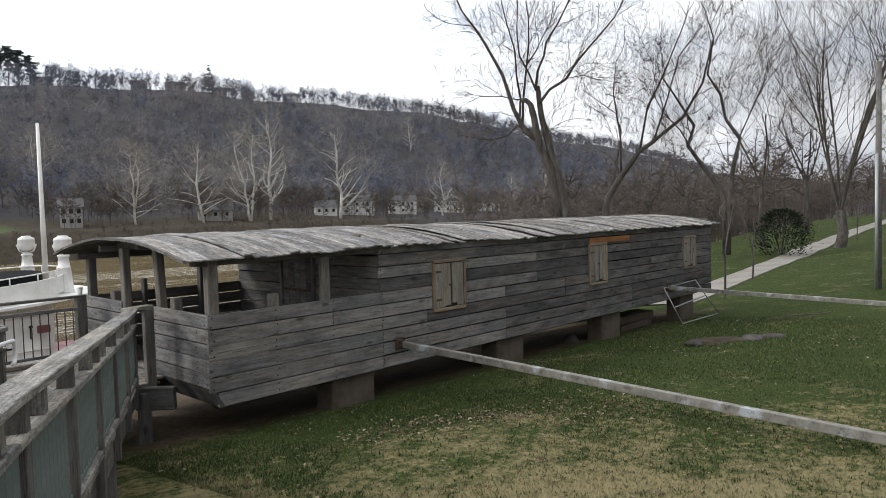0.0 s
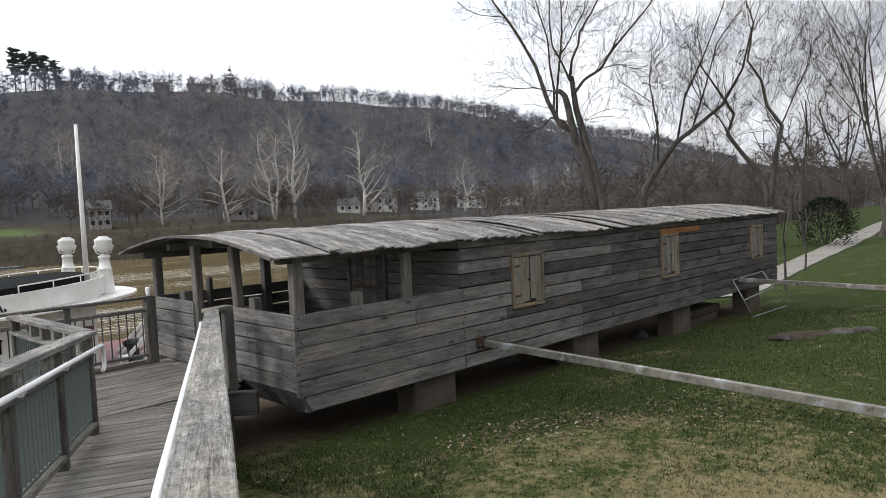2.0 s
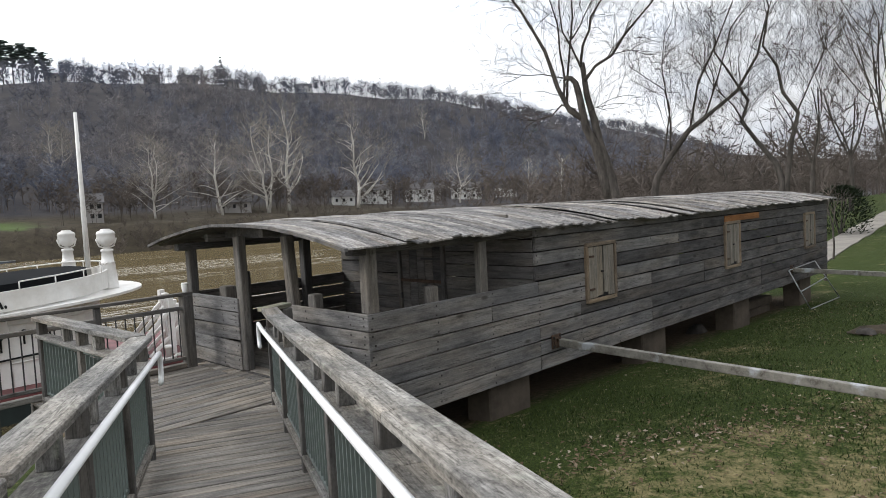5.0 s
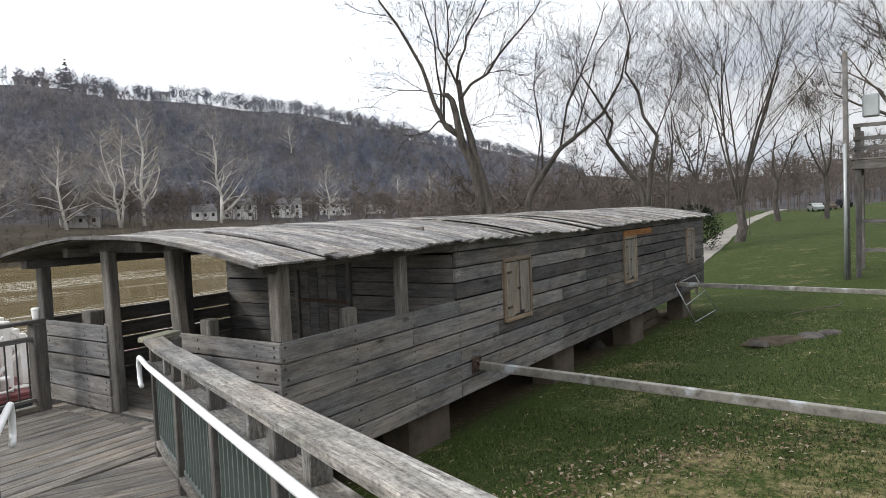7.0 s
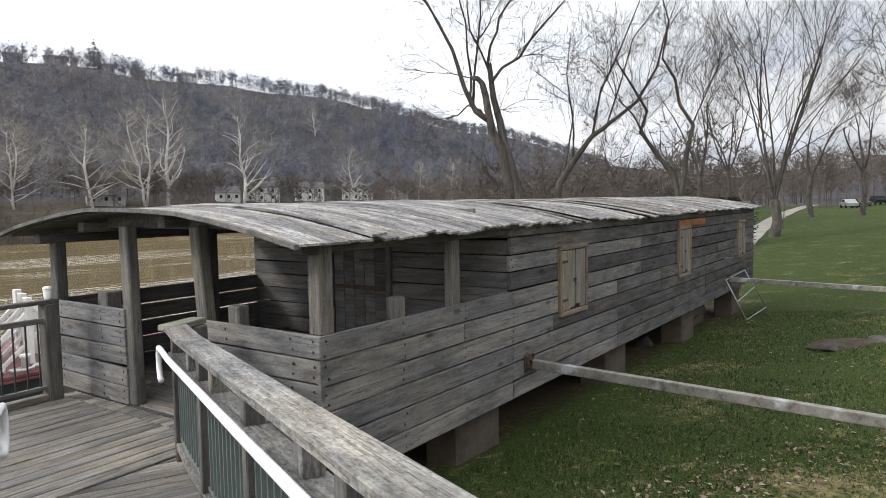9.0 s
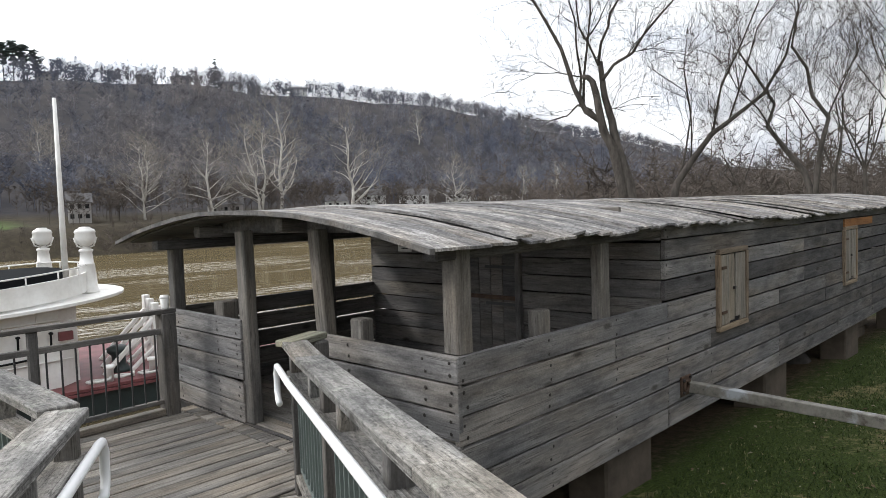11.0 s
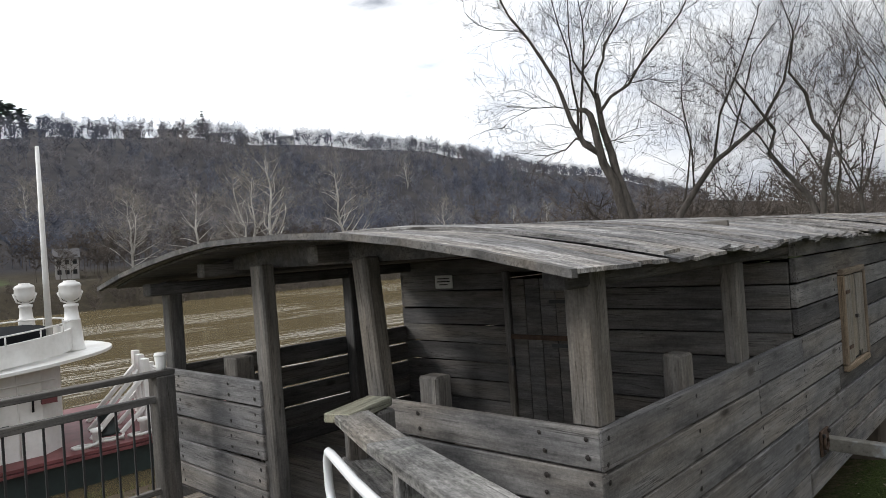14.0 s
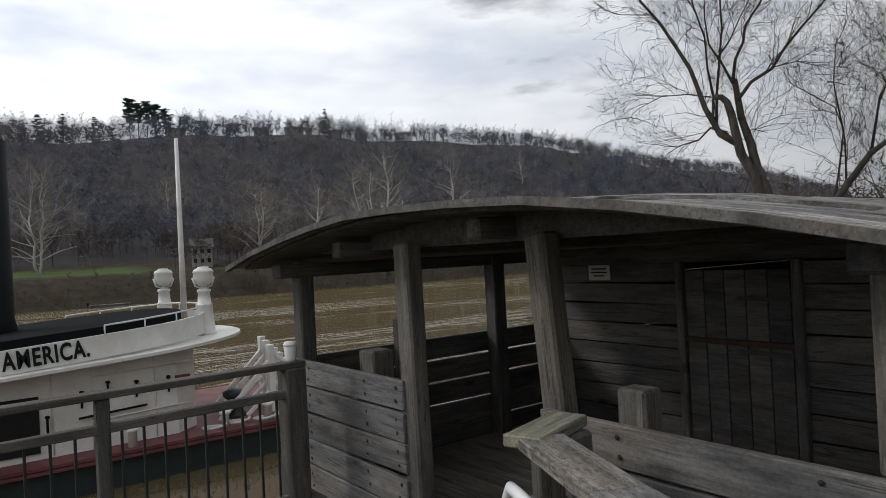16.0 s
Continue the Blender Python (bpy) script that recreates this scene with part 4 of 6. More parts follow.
for i in range(1, 24):
    p = A + du * (0.117 * i)
    bar("picket", p + Vector((0, 0, 0.15)), p + Vector((0, 0, 0.78)), 0.014, 0.014, M_BLACK, mr, side=tuple(du))
cup = empty("paper_cup", "white paper cup with a lid on the railing post", "cup")
lathe("cup_body", [(0.033, 0.0), (0.036, 0.02), (0.043, 0.1), (0.042, 0.104)], M_CUP, cup, (-0.28, 3.5, 1.005), sides=16)
lathe("lid", [(0.045, 0.0), (0.046, 0.012), (0.04, 0.018), (0.038, 0.026)], M_CUP, cup, (-0.28, 3.5, 1.107), sides=16)

# ---------------------------------------------------------------- towboat
tug = empty("towboat", "white and green old towboat moored below the bank", "boat")


def prism(name, ring, z0, z1, material, parent, label="", slope=0.0, smooth=False):
    """An upright shell over a ring of plan points; slope lifts it towards +x."""
    k = len(ring)
    V = [(x, y, z0 + slope * x) for x, y in ring] + [(x, y, z1 + slope * x) for x, y in ring]
    F = [(i, (i + 1) % k, k + (i + 1) % k, k + i) for i in range(k)] + [tuple(range(k))[::-1], tuple(range(k, 2 * k))]
    return mesh_object(name, V, F, material, parent, label, smooth=smooth)


def bow_ring(x0, xs, xt, yc, half, k=10, power=0.75):
    near_ = [(x0, yc - half)] + [(xs + (xt - xs) * math.sin(i / k * math.pi / 2), yc - half * math.cos(i / k * math.pi / 2) ** power) for i in range(k + 1)]
    return near_ + [(x, 2 * yc - y) for x, y in near_[::-1][1:]]


prism("hull", bow_ring(-22, 8, 15, 26.5, 4.2), WATER - 0.8, -4.0, M_TUGG, tug, "dark green hull")
prism("deck", bow_ring(-22, 8, 15.1, 26.5, 4.3), -4.0, -3.9, M_TUGR, tug, "faded red deck")
prism("rub_rail", bow_ring(-22, 8, 15.15, 26.5, 4.36), -4.12, -4.03, M_TUGR, tug, "red rubbing strake")
cabin_ring = [(-20, 23.2), (4.6, 23.2), (5.4, 23.9), (5.4, 29.1), (4.6, 29.8), (-20, 29.8)]
prism("cabin", cabin_ring, -3.9, -1.05, M_TUGW, tug, "white painted deckhouse")
prism("bridge_deck", bow_ring(-20, 3.2, 7.7, 26.5, 4.1), -1.32, -1.22, M_TUGW, tug, "overhanging deck plate", slope=0.055)
ring = bow_ring(-20, 2.4, 6.4, 26.5, 3.6)
V, F = [], []
for x, y in ring:
    V += [(x, y, -1.2 + 0.07 * x), (x, y, -0.48 + 0.07 * x), (x - 0.06, y + (0.06 if y < 26.5 else -0.06), -0.48 + 0.07 * x), (x - 0.06, y + (0.06 if y < 26.5 else -0.06), -1.2 + 0.07 * x)]
for i in range(len(ring) - 1):
    a, c_ = i * 4, i * 4 + 4
    F += [(a, c_, c_ + 1, a + 1), (a + 1, c_ + 1, c_ + 2, a + 2), (a + 2, c_ + 2, c_ + 3, a + 3)]
mesh_object("bulwark", V, F, M_TUGW, tug, "curved white bulwark with a black name")
prism("dark_canopy", bow_ring(-14, 2.0, 5.6, 26.5, 3.2), -0.62, -0.24, M_TARP, tug, "dark tarpaulin inside the bulwark", slope=0.06)
rp = [(x, y, -0.2 + 0.07 * x) for x, y in ring if x > -8]
pipe("bridge_rail", rp, 0.03, M_TUGW, tug, sides=6)
for p in rp[::2]:
    pipe("stanchion", [(p[0], p[1], p[2] - 0.3), p], 0.025, M_TUGW, tug, sides=6)
pipe("side_rail", [(-10, 23.0, -0.1), (-1.5, 23.0, 0.1), (-1.2, 23.0, -0.3)], 0.03, M_TUGW, tug, sides=6)
# the name, in black capitals
def glyphs(body, size):
    """The mesh of a line of text in the built-in font."""
    txt = bpy.data.curves.new("letter", 'FONT')
    txt.body, txt.size, txt.extrude, txt.offset, txt.space_character = body, size, 0.01, 0.02, 1.12
    tmp = bpy.data.objects.new("letter", txt)
    scene.collection.objects.link(tmp)
    me = bpy.data.meshes.new_from_object(tmp.evaluated_get(bpy.context.evaluated_depsgraph_get()))
    bpy.data.objects.remove(tmp)
    return me


WORDS = "OF AMERICA."
ends = [0.0] + [max(v.co.x for v in glyphs(WORDS[:i + 1].replace(" ", "I"), 0.74).vertices) for i in range(len(WORDS))]
names_ = new("name")
names_.parent = tug
names_["label"] = "black painted letters reading OF AMERICA"
for i, ch in enumerate(WORDS):
    if ch == " ":
        continue
    me = glyphs(ch, 0.74)
    me.materials.clear()
    me.materials.append(M_TUGK)
    own = max(v.co.x for v in me.vertices)
    x = 1.95 - 0.645 * (ends[-1] - ends[i + 1] + own)
    lt = new("letter", me)
    lt.parent = names_
    lt.matrix_basis = pose(x, 22.86, -1.06 + 0.07 * x, 90, -4.0, 0) @ Matrix.Diagonal((0.645, 1, 1, 1))
# openings and fittings on the deckhouse wall; black panels stand in for shaded doorways
prism("doorway", [(-0.95, 23.15), (0.55, 23.15), (0.55, 23.3), (-0.95, 23.3)], -3.7, -2.0, M_DARKFILL, tug, "black panel painted as the shade of an open doorway")
prism("doorway", [(-6.2, 23.15), (-4.9, 23.15), (-4.9, 23.3), (-6.2, 23.3)], -3.7, -2.0, M_DARKFILL, tug, "black panel painted as the shade of an open doorway")
for x, z in ((0.75, -2.9), (1.7, -2.3), (2.45, -2.1), (3.3, -2.2), (4.3, -2.2)):
    pipe("hook", [(x, 23.12, z - 0.25), (x, 23.1, z + 0.2), (x + 0.05, 23.05, z + 0.25)], 0.035, M_TUGK, tug, sides=6)
    lathe("hook_head", [(0.02, 0), (0.07, 0.03), (0.07, 0.08), (0.02, 0.1)], M_TUGK, tug, (x, 23.1, z + 0.2), sides=8)
pipe("grab_rail", [(1.6, 23.1, -2.85), (3.6, 23.1, -2.75)], 0.04, M_TUGK, tug, sides=6)
prism("vent_panel", [(4.55, 23.05), (5.0, 23.05), (5.0, 23.2), (4.55, 23.2)], -2.25, -1.95, M_TUGR, tug)
for x in (-2.0, 0.9, 2.0, 3.9):
    pipe("wall_seam", [(x, 23.18, -3.85), (x, 23.18, -1.2)], 0.02, M_TUGW, tug, sides=5)
for z in (-3.0, -1.6):
    pipe("wall_pipe", [(2.0, 23.14, z), (5.0, 23.14, z + 0.1)], 0.03, M_TUGW, tug, sides=5)
# searchlights on pedestals, mast, funnel
for x, y, zb in ((6.3, 25.2, -0.87), (5.9, 29.0, -0.87)):
    pl = new("searchlight")
    pl.parent = tug
    pl["label"] = "white searchlight on a tapered pedestal"
    lathe("pedestal", [(0.42, 0.0), (0.4, 0.05), (0.36, 0.07), (0.28, 1.08), (0.3, 1.1), (0.25, 1.13), (0.21, 1.55), (0.25, 1.58), (0.25, 1.66), (0.12, 1.7), (0.1, 1.9)], M_TUGW, pl, (x, y, zb), sides=16)
    lathe("lamp_head", [(0.1, 1.78), (0.2, 1.82), (0.32, 1.94), (0.37, 2.12), (0.35, 2.28), (0.38, 2.32), (0.33, 2.42), (0.2, 2.48), (0.2, 2.52), (0.02, 2.53)], M_TUGW, pl, (x, y, zb), sides=18)
    pipe("yoke", [(x - 0.41, y, zb + 2.12), (x - 0.3, y, zb + 1.8), (x, y, zb + 1.68), (x + 0.3, y, zb + 1.8), (x + 0.41, y, zb + 2.12)], 0.035, M_TUGW, pl, sides=6)
pipe("mast", [(6.08, 27, -0.9), (6.08, 27, 6.77)], 0.1, M_TUGW, tug, "white pole mast", sides=10, radii=[0.13, 0.07])
pipe("funnel", [(-0.25, 27, -0.9), (-0.25, 27, 0.2), (-0.25, 27, 6.3)], 0.66, M_TUGK, tug, "tall black funnel", sides=24, radii=[0.9, 0.66, 0.62])
pipe("funnel_guy", [(-1.6, 26.6, -0.3), (-0.5, 26.8, 1.0)], 0.14, M_TUGW, tug, sides=10)
# stepped white towing knees at the bow
for i in range(3):
    y = 23.8 + i * 1.6
    x0 = 8.2 + i * 0.5
    kn = new("towing_knee")
    kn.parent = tug
    kn["label"] = "stepped white towing knee"
    for j in range(4):
        h = 2.5 - j * 0.55
        bar("upright", (x0 + j * 0.55, y, -3.9), (x0 + j * 0.55, y, -3.9 + h), 0.24, 0.3, M_TUGW, kn, side=(0, 1, 0), c=0.02)
    for j in range(3):
        h = 2.3 - j * 0.55
        bar("step", (x0 + j * 0.55, y, -3.9 + h - 0.1), (x0 + j * 0.55 + 0.6, y, -3.9 + h - 0.5), 0.2, 0.14, M_TUGW, kn, c=0.02)
    bar("stay", (x0 - 2.0, y, -3.9), (x0 + 0.05, y, -1.9), 0.16, 0.16, M_TUGW, kn, c=0.02)
    bar("stay", (x0 - 1.0, y, -3.9), (x0 + 0.65, y, -2.5), 0.14, 0.14, M_TUGW, kn, c=0.02)
lathe("capstan", [(0.45, 0), (0.4, 0.1), (0.25, 0.3), (0.25, 0.6), (0.4, 0.75), (0.42, 0.9), (0.2, 1.0)], M_TUGG, tug, (6.9, 24.2, -3.9), "dark green capstan", sides=16)
for p in ((7.6, 22.8), (9.0, 23.2), (11.0, 24.0), (6.0, 22.7), (3.0, 22.6)):
    lathe("bitt", [(0.14, 0), (0.14, 0.45), (0.2, 0.48), (0.2, 0.58), (0.1, 0.6)], M_TUGW, tug, (*p, -3.9), sides=10)
for i in range(6):
    pts = [(5.6 + i * 0.9 + 0.4 * math.cos(a * 0.9), 22.6 + 0.35 * math.sin(a * 0.9) + 0.2 * (i % 2), -3.86 + 0.02 * a) for a in range(8)]
    pipe("mooring_rope", pts, 0.05, M_PLAQUE, tug, sides=6)

# a flat boat tied up under the far bank
flatboat = empty("flat_boat", "low dull blue flat boat tied up under the far bank", "boat", m=pose(26.5, 141.8, WATER, 0, 0, -4))
ring_ = [(-3.6, -0.7), (2.6, -0.7), (3.7, -0.35), (3.7, 0.35), (2.6, 0.7), (-3.6, 0.7)]
prism("hull", ring_, -0.2, 0.32, M_FLAT, flatboat)
prism("gunwale", [(x * 1.02, y * 1.06) for x, y in ring_], 0.32, 0.4, M_GALV, flatboat)
for x in (-2.4, -0.6, 1.3):
    box("bench", 0.35, 1.2, 0.06, M_GALV, flatboat, pose(x, 0, 0.43))
box("engine", 0.4, 0.4, 0.6, M_TUGK, flatboat, pose(-3.6, 0, 0.6), c=0.06)

# ---------------------------------------------------------------- trees


def grow(rng, V, F, p, d, length, rad, level, top, bend=0.25, up=0.08, kids=(3, 5), sides=5, taper=0.55, tip_v=None, tip_f=None, least=0.011, flip=1):
    """One limb and, from it, its branches, down to twigs."""
    k = 6 if level < 2 else 4 if level < 3 else 3
    pts, radii = [Vector(p)], [rad]
    dd = Vector(d).normalized()
    curl = Vector((rng.uniform(-1, 1), rng.uniform(-1, 1), rng.uniform(-0.6, 0.6))) * bend * 0.5
    dirs = []
    for i in range(k):
        dd = (dd + Vector((rng.uniform(-1, 1), rng.uniform(-1, 1), rng.uniform(-1, 1))) * bend * (0.6 if level == 0 else 1) + curl + Vector((0, 0, up))).normalized()
        dirs.append(dd.copy())
        pts.append(pts[-1] + dd * (length / k))
        radii.append(max(least * 0.7, rad * (1 - (1 - taper) * (i + 1) / k)))
    if level >= top:
        radii[-1] = radii[0] * 0.4
    vv, ff = (V, F) if level < 1 else (tip_v, tip_f)
    tube_data(pts, radii, max(3, sides - level), vv, ff, False)
    if level >= top:
        return
    n_ = rng.randint(*kids)
    for j in range(n_):
        f = rng.uniform(0.25, 1.0) if j else 1.0
        q = f * k
        i = min(k - 1, int(q))
        pp = pts[i].lerp(pts[i + 1], q - i)
        side = Vector((rng.uniform(-1, 1), rng.uniform(-1, 1), rng.uniform(-0.25, 0.6))).normalized()
        nd = (dirs[i] * rng.uniform(0.5, 1.0) + side * rng.uniform(0.5, 0.9)).normalized()
        rr_ = max(least, (rad * (1 - (1 - taper) * f)) * rng.uniform(0.45, 0.7))
        grow(rng, V, F, pp, nd, length * rng.uniform(0.5, 0.8), rr_, level + 1, top, bend, up, kids, sides, taper, tip_v, tip_f, least)


def bare_tree(name, label, at, height, rad, seed, lean=(0, 0), stems=1, top=5, kids=(3, 4), trunk_mat=None, twig_mat=None, bend=0.22, group="", fork=0.3, spread=0.5, least=0.012, up=0.05, reach=0.34, stem=0.42):
    rng = random.Random(seed)
    tr = empty(name, label, "tree", group)
    V, F, TV, TF = [], [], [], []
    base = Vector((0, 0, -0.4))
    d = Vector((lean[0], lean[1], 1))
    mid = base + d * (height * fork)
    pts = [base, base.lerp(mid, 0.12), base.lerp(mid, 0.5) + Vector((rng.uniform(-1, 1), rng.uniform(-1, 1), 0)) * rad * 0.9, mid]
    tube_data(pts, [rad * 1.35, rad * 1.02, rad * 0.88, rad * 0.8], 9, V, F, False)
    for i in range(stems):
        a = 2 * math.pi * i / stems + rng.uniform(-0.4, 0.4)
        nd = (Vector((math.cos(a) * spread, math.sin(a) * spread, 1)) + Vector((lean[0], lean[1], 0)) * 0.5).normalized()
        grow(rng, V, F, mid - Vector((0, 0, rad * 0.5)), nd, height * reach * rng.uniform(0.88, 1.12), rad * (0.66 if stems < 3 else stem), 0, top, bend, up, kids, 6, 0.5, TV, TF, least)
    mesh_object("trunk", V, F, trunk_mat or M_BARK, tr, smooth=True)
    mesh_object("crown", TV, TF, twig_mat or M_TWIG, tr, "bare brown branches and twigs")
    tr.matrix_basis = Matrix.Translation(at)
    return tr


def az_pos(az, dist, x0=-4.04, y0=-7.88):
    return x0 + dist * math.sin(radians(az)), y0 + dist * math.cos(radians(az))


def on_ground(x, y):
    return (x, y, ground_z(x, y))


# the crooked tree behind the boat: two trunks, one bent over into a hook, and long rising limbs
def limb_tree(name, label, x, y, turn, limbs, seed, twigs=3, long=3.0, droop=-0.02):
    """A tree drawn by its main limbs, each given by points across and up, with twigs grown from them."""
    g = ground_z(x, y)
    tr = empty(name, label, "tree", m=Matrix.Translation((x, y, g)))
    right = Vector((math.cos(radians(turn)), -math.sin(radians(turn)), 0))
    away = Vector((math.sin(radians(turn)), math.cos(radians(turn)), 0))
    V, F, TV, TF = [], [], [], []
    rng = random.Random(seed)
    for text, r0, r1, dep, first in limbs:
        pts = [tuple(float(v) for v in w.split()) for w in text.split(",")]
        n_ = len(pts)
        pts = [right * (u + rng.uniform(-.05, .05)) + away * (dep * i / n_ + rng.uniform(-.08, .08)) + Vector((0, 0, h - g)) for i, (u, h) in enumerate(pts)]
        slim = 0.95 if r0 > 0.19 else 0.66
        tube_data(pts, [slim * (r0 + (r1 - r0) * i / (n_ - 1)) for i in range(n_)], 8, V, F, True)
        for i in range(first, n_):
            for _ in range(twigs):
                out = right * rng.uniform(-1, 1) + away * rng.uniform(-0.8, 0.8) + Vector((0, 0, rng.uniform(-0.1, 0.8)))
                d = (pts[i] - pts[i - 1]).normalized() * 0.8 + out
                grow(rng, V, F, pts[i - 1].lerp(pts[i], rng.random()), d, rng.uniform(1.4, long), rng.uniform(0.016, 0.032), 1, 4, 0.24, droop, (3, 4), 4, 0.5, TV, TF, 0.0075)
    mesh_object("trunk", V, F, M_BARK, tr, smooth=True)
    mesh_object("crown", TV, TF, M_TWIG, tr, "fine bare twigs")


limb_tree("crooked_tree", "tall bare tree with a hooked limb and a leaning trunk", 34.8, 16.77, 63, [
        ("-0.5 -2.2, -0.7 1.5, -0.9 3.1, -1.2 4.3, -1.6 5.5, -1.8 6.9, -2.2 8.4, -2.4 9.7, -2.5 10.5", 0.4, 0.16, 0.3, 4),
        ("-1.0 1.5, -1.3 3.0, -1.8 5.2, -2.3 6.3, -2.6 7.5, -2.7 8.5, -2.9 9.25, -3.2 9.55, -3.6 9.6", 0.34, 0.17, -0.2, 9),
        ("-3.3 9.6, -3.6 9.5, -3.65 9.1, -3.6 8.6, -3.6 7.9", 0.15, 0.13, -0.2, 9),
        ("-2.35 9.3, -1.7 10.2, -0.6 10.8, 0.1 11.8, 0.8 12.7, 1.8 13.7, 2.6 14.7, 3.3 16.0, 3.6 17.4", 0.17, 0.03, 1.2, 2),
        ("-2.5 10.4, -2.4 11.5, -1.9 12.4, -1.8 13.2, -1.0 14.3, -0.2 15.7, 0.4 16.9, 0.6 18.2", 0.15, 0.03, -0.8, 2),
        ("-2.5 10.2, -3.0 11.4, -3.7 12.7, -3.9 14.3, -3.8 16.3, -3.8 18.0", 0.13, 0.03, 1.5, 2),
        ("-2.5 6.9, -3.1 7.6, -3.8 7.9, -4.4 7.3, -5.4 7.1, -6.2 6.7", 0.16, 0.02, -0.5, 3),
        ("-2.5 6.9, -3.3 7.5, -4.0 9.0, -4.3 10.1, -4.7 11.3, -5.4 12.7, -6.2 14.1, -7.2 15.6, -7.9 17.2, -8.3 18.1", 0.2, 0.03, -1.2, 2),
        ("-3.5 7.9, -3.4 9.8, -3.2 11.8, -3.0 13.4, -3.0 15.1, -3.2 16.8, -3.1 18.2", 0.14, 0.03, 0.6, 2),
        ("-3.6 9.6, -3.8 11.2, -3.8 12.9, -4.3 14.7, -4.7 16.4, -4.9 17.8", 0.12, 0.025, -1.0, 2),
        ("-3.6 9.6, -5.0 10.0, -6.4 10.1, -7.8 9.6, -8.5 8.9", 0.07, 0.015, 0.6, 1),
        ("-2.2 7.3, -1.7 7.6, -1.0 7.3", 0.07, 0.03, -0.4, 2),
        ("-0.6 10.8, 0.6 10.9, 1.5 10.5, 2.0 9.4", 0.05, 0.015, -0.5, 1),
        ("-6.6 14.8, -8.4 15.2, -9.4 15.7", 0.05, 0.015, 0.5, 1),
        ("-3.2 11.8, -2.6 12.7, -2.0 14.0, -1.3 15.2, -0.9 16.8", 0.08, 0.02, 1.4, 1)], 11)
limb_tree("leaning_tree", "bare tree whose trunk leans over and sends up stems", 39.1, 13.2, 64, [
    ("-3.5 -1.5, -3.4 2.2, -3.2 3.0, -2.4 4.3, -1.2 5.9, -0.3 6.5, 1.6 8.0, 2.8 10.1, 3.4 12.4", 0.3, 0.05, -0.6, 5),
    ("-3.2 2.8, -2.7 5.0, -2.3 7.4, -2.7 8.7, -4.9 10.5", 0.12, 0.03, 0.8, 2),
    ("-1.1 6.1, -0.6 8.8, 0.4 10.9, 1.8 14.4, 2.2 16.0", 0.13, 0.03, 0.9, 1),
    ("-2.4 4.3, -2.3 6.7, -2.7 9.9, -2.5 12.3", 0.1, 0.03, -1.0, 1),
    ("-0.3 6.5, 0.7 9.5, 1.4 12.1, 2.8 13.9", 0.1, 0.03, 0.5, 1)], 21, 4, 3.4, 0.02)
limb_tree("twisted_tree", "dark bare tree with two twisting stems beside the path", 41.3, 7.7, 71, [
    ("-1.8 -1.0, -1.8 2.3, -2.1 3.4, -3.1 4.8, -4.0 6.2, -3.6 7.5, -4.9 9.8, -5.7 11.0", 0.24, 0.05, 0.6, 4),
    ("-1.6 -1.0, -1.5 2.4, -1.2 4.8, -0.9 6.4, -1.7 7.7, -2.0 9.3, -2.7 10.6, -2.4 12.9, -2.9 15.0", 0.2, 0.03, -0.6, 4),
    ("-3.1 4.8, -4.5 7.3, -5.7 8.6, -6.4 10.4", 0.1, 0.03, 0.8, 1),
    ("-0.9 6.4, -0.1 8.3, 0.5 9.9, 0.8 11.5", 0.08, 0.03, 0.5, 1)], 23, 4, 3.2, 0.02)
for az, dist, h, r, seed, lean, stems, label in (
        (71.5, 60, 16, 0.22, 24, (0.0, 0.0), 3, "bare tree among brush beside the path"),
        (80.5, 96, 17, 0.42, 25, (0, 0), 3, "large bare tree beside the path"),
        (83.5, 88, 16, 0.35, 26, (-0.1, 0), 3, "large bare tree on the lawn"),
        (66.3, 75, 15, 0.2, 27, (0, 0), 3, "slim bare tree on the far bank of the inlet"),
        (74.5, 82, 18, 0.28, 28, (0, 0), 4, "bare tree beside the path")):
    bare_tree("bare_tree", label, on_ground(*az_pos(az, dist)), h * 1.08, r * 0.85, seed, lean, stems, top=5, kids=(3, 4), bend=0.2, least=0.00013 * dist, up=0.09)
bare_tree("bare_tree", "broad bare tree with many rising limbs beside the path", on_ground(54.4, 6.0), 20, 0.42, 31, (0, 0), 8, top=4, kids=(4, 5), bend=0.11, least=0.008, fork=0.16, spread=0.22, up=0.06, reach=0.55, stem=0.22)
bare_tree("bare_tree", "large bare tree standing on the open lawn", on_ground(33.0, -7.0), 15, 0.4, 33, (-0.1, 0.2), 4, top=4, kids=(3, 5), fork=0.22)
# saplings along the path
for x, y, h, s in ((19.3, 1.15, 4.6, 41), (27.5, 3.1, 4.5, 42), (62.0, 6.5, 5.0, 43)):
    bare_tree("sapling", "young thin bare sapling on the lawn", on_ground(x, y), h, 0.045, s, (0, 0), 2, top=2, kids=(3, 5), fork=0.4)
# dark evergreen beside the path


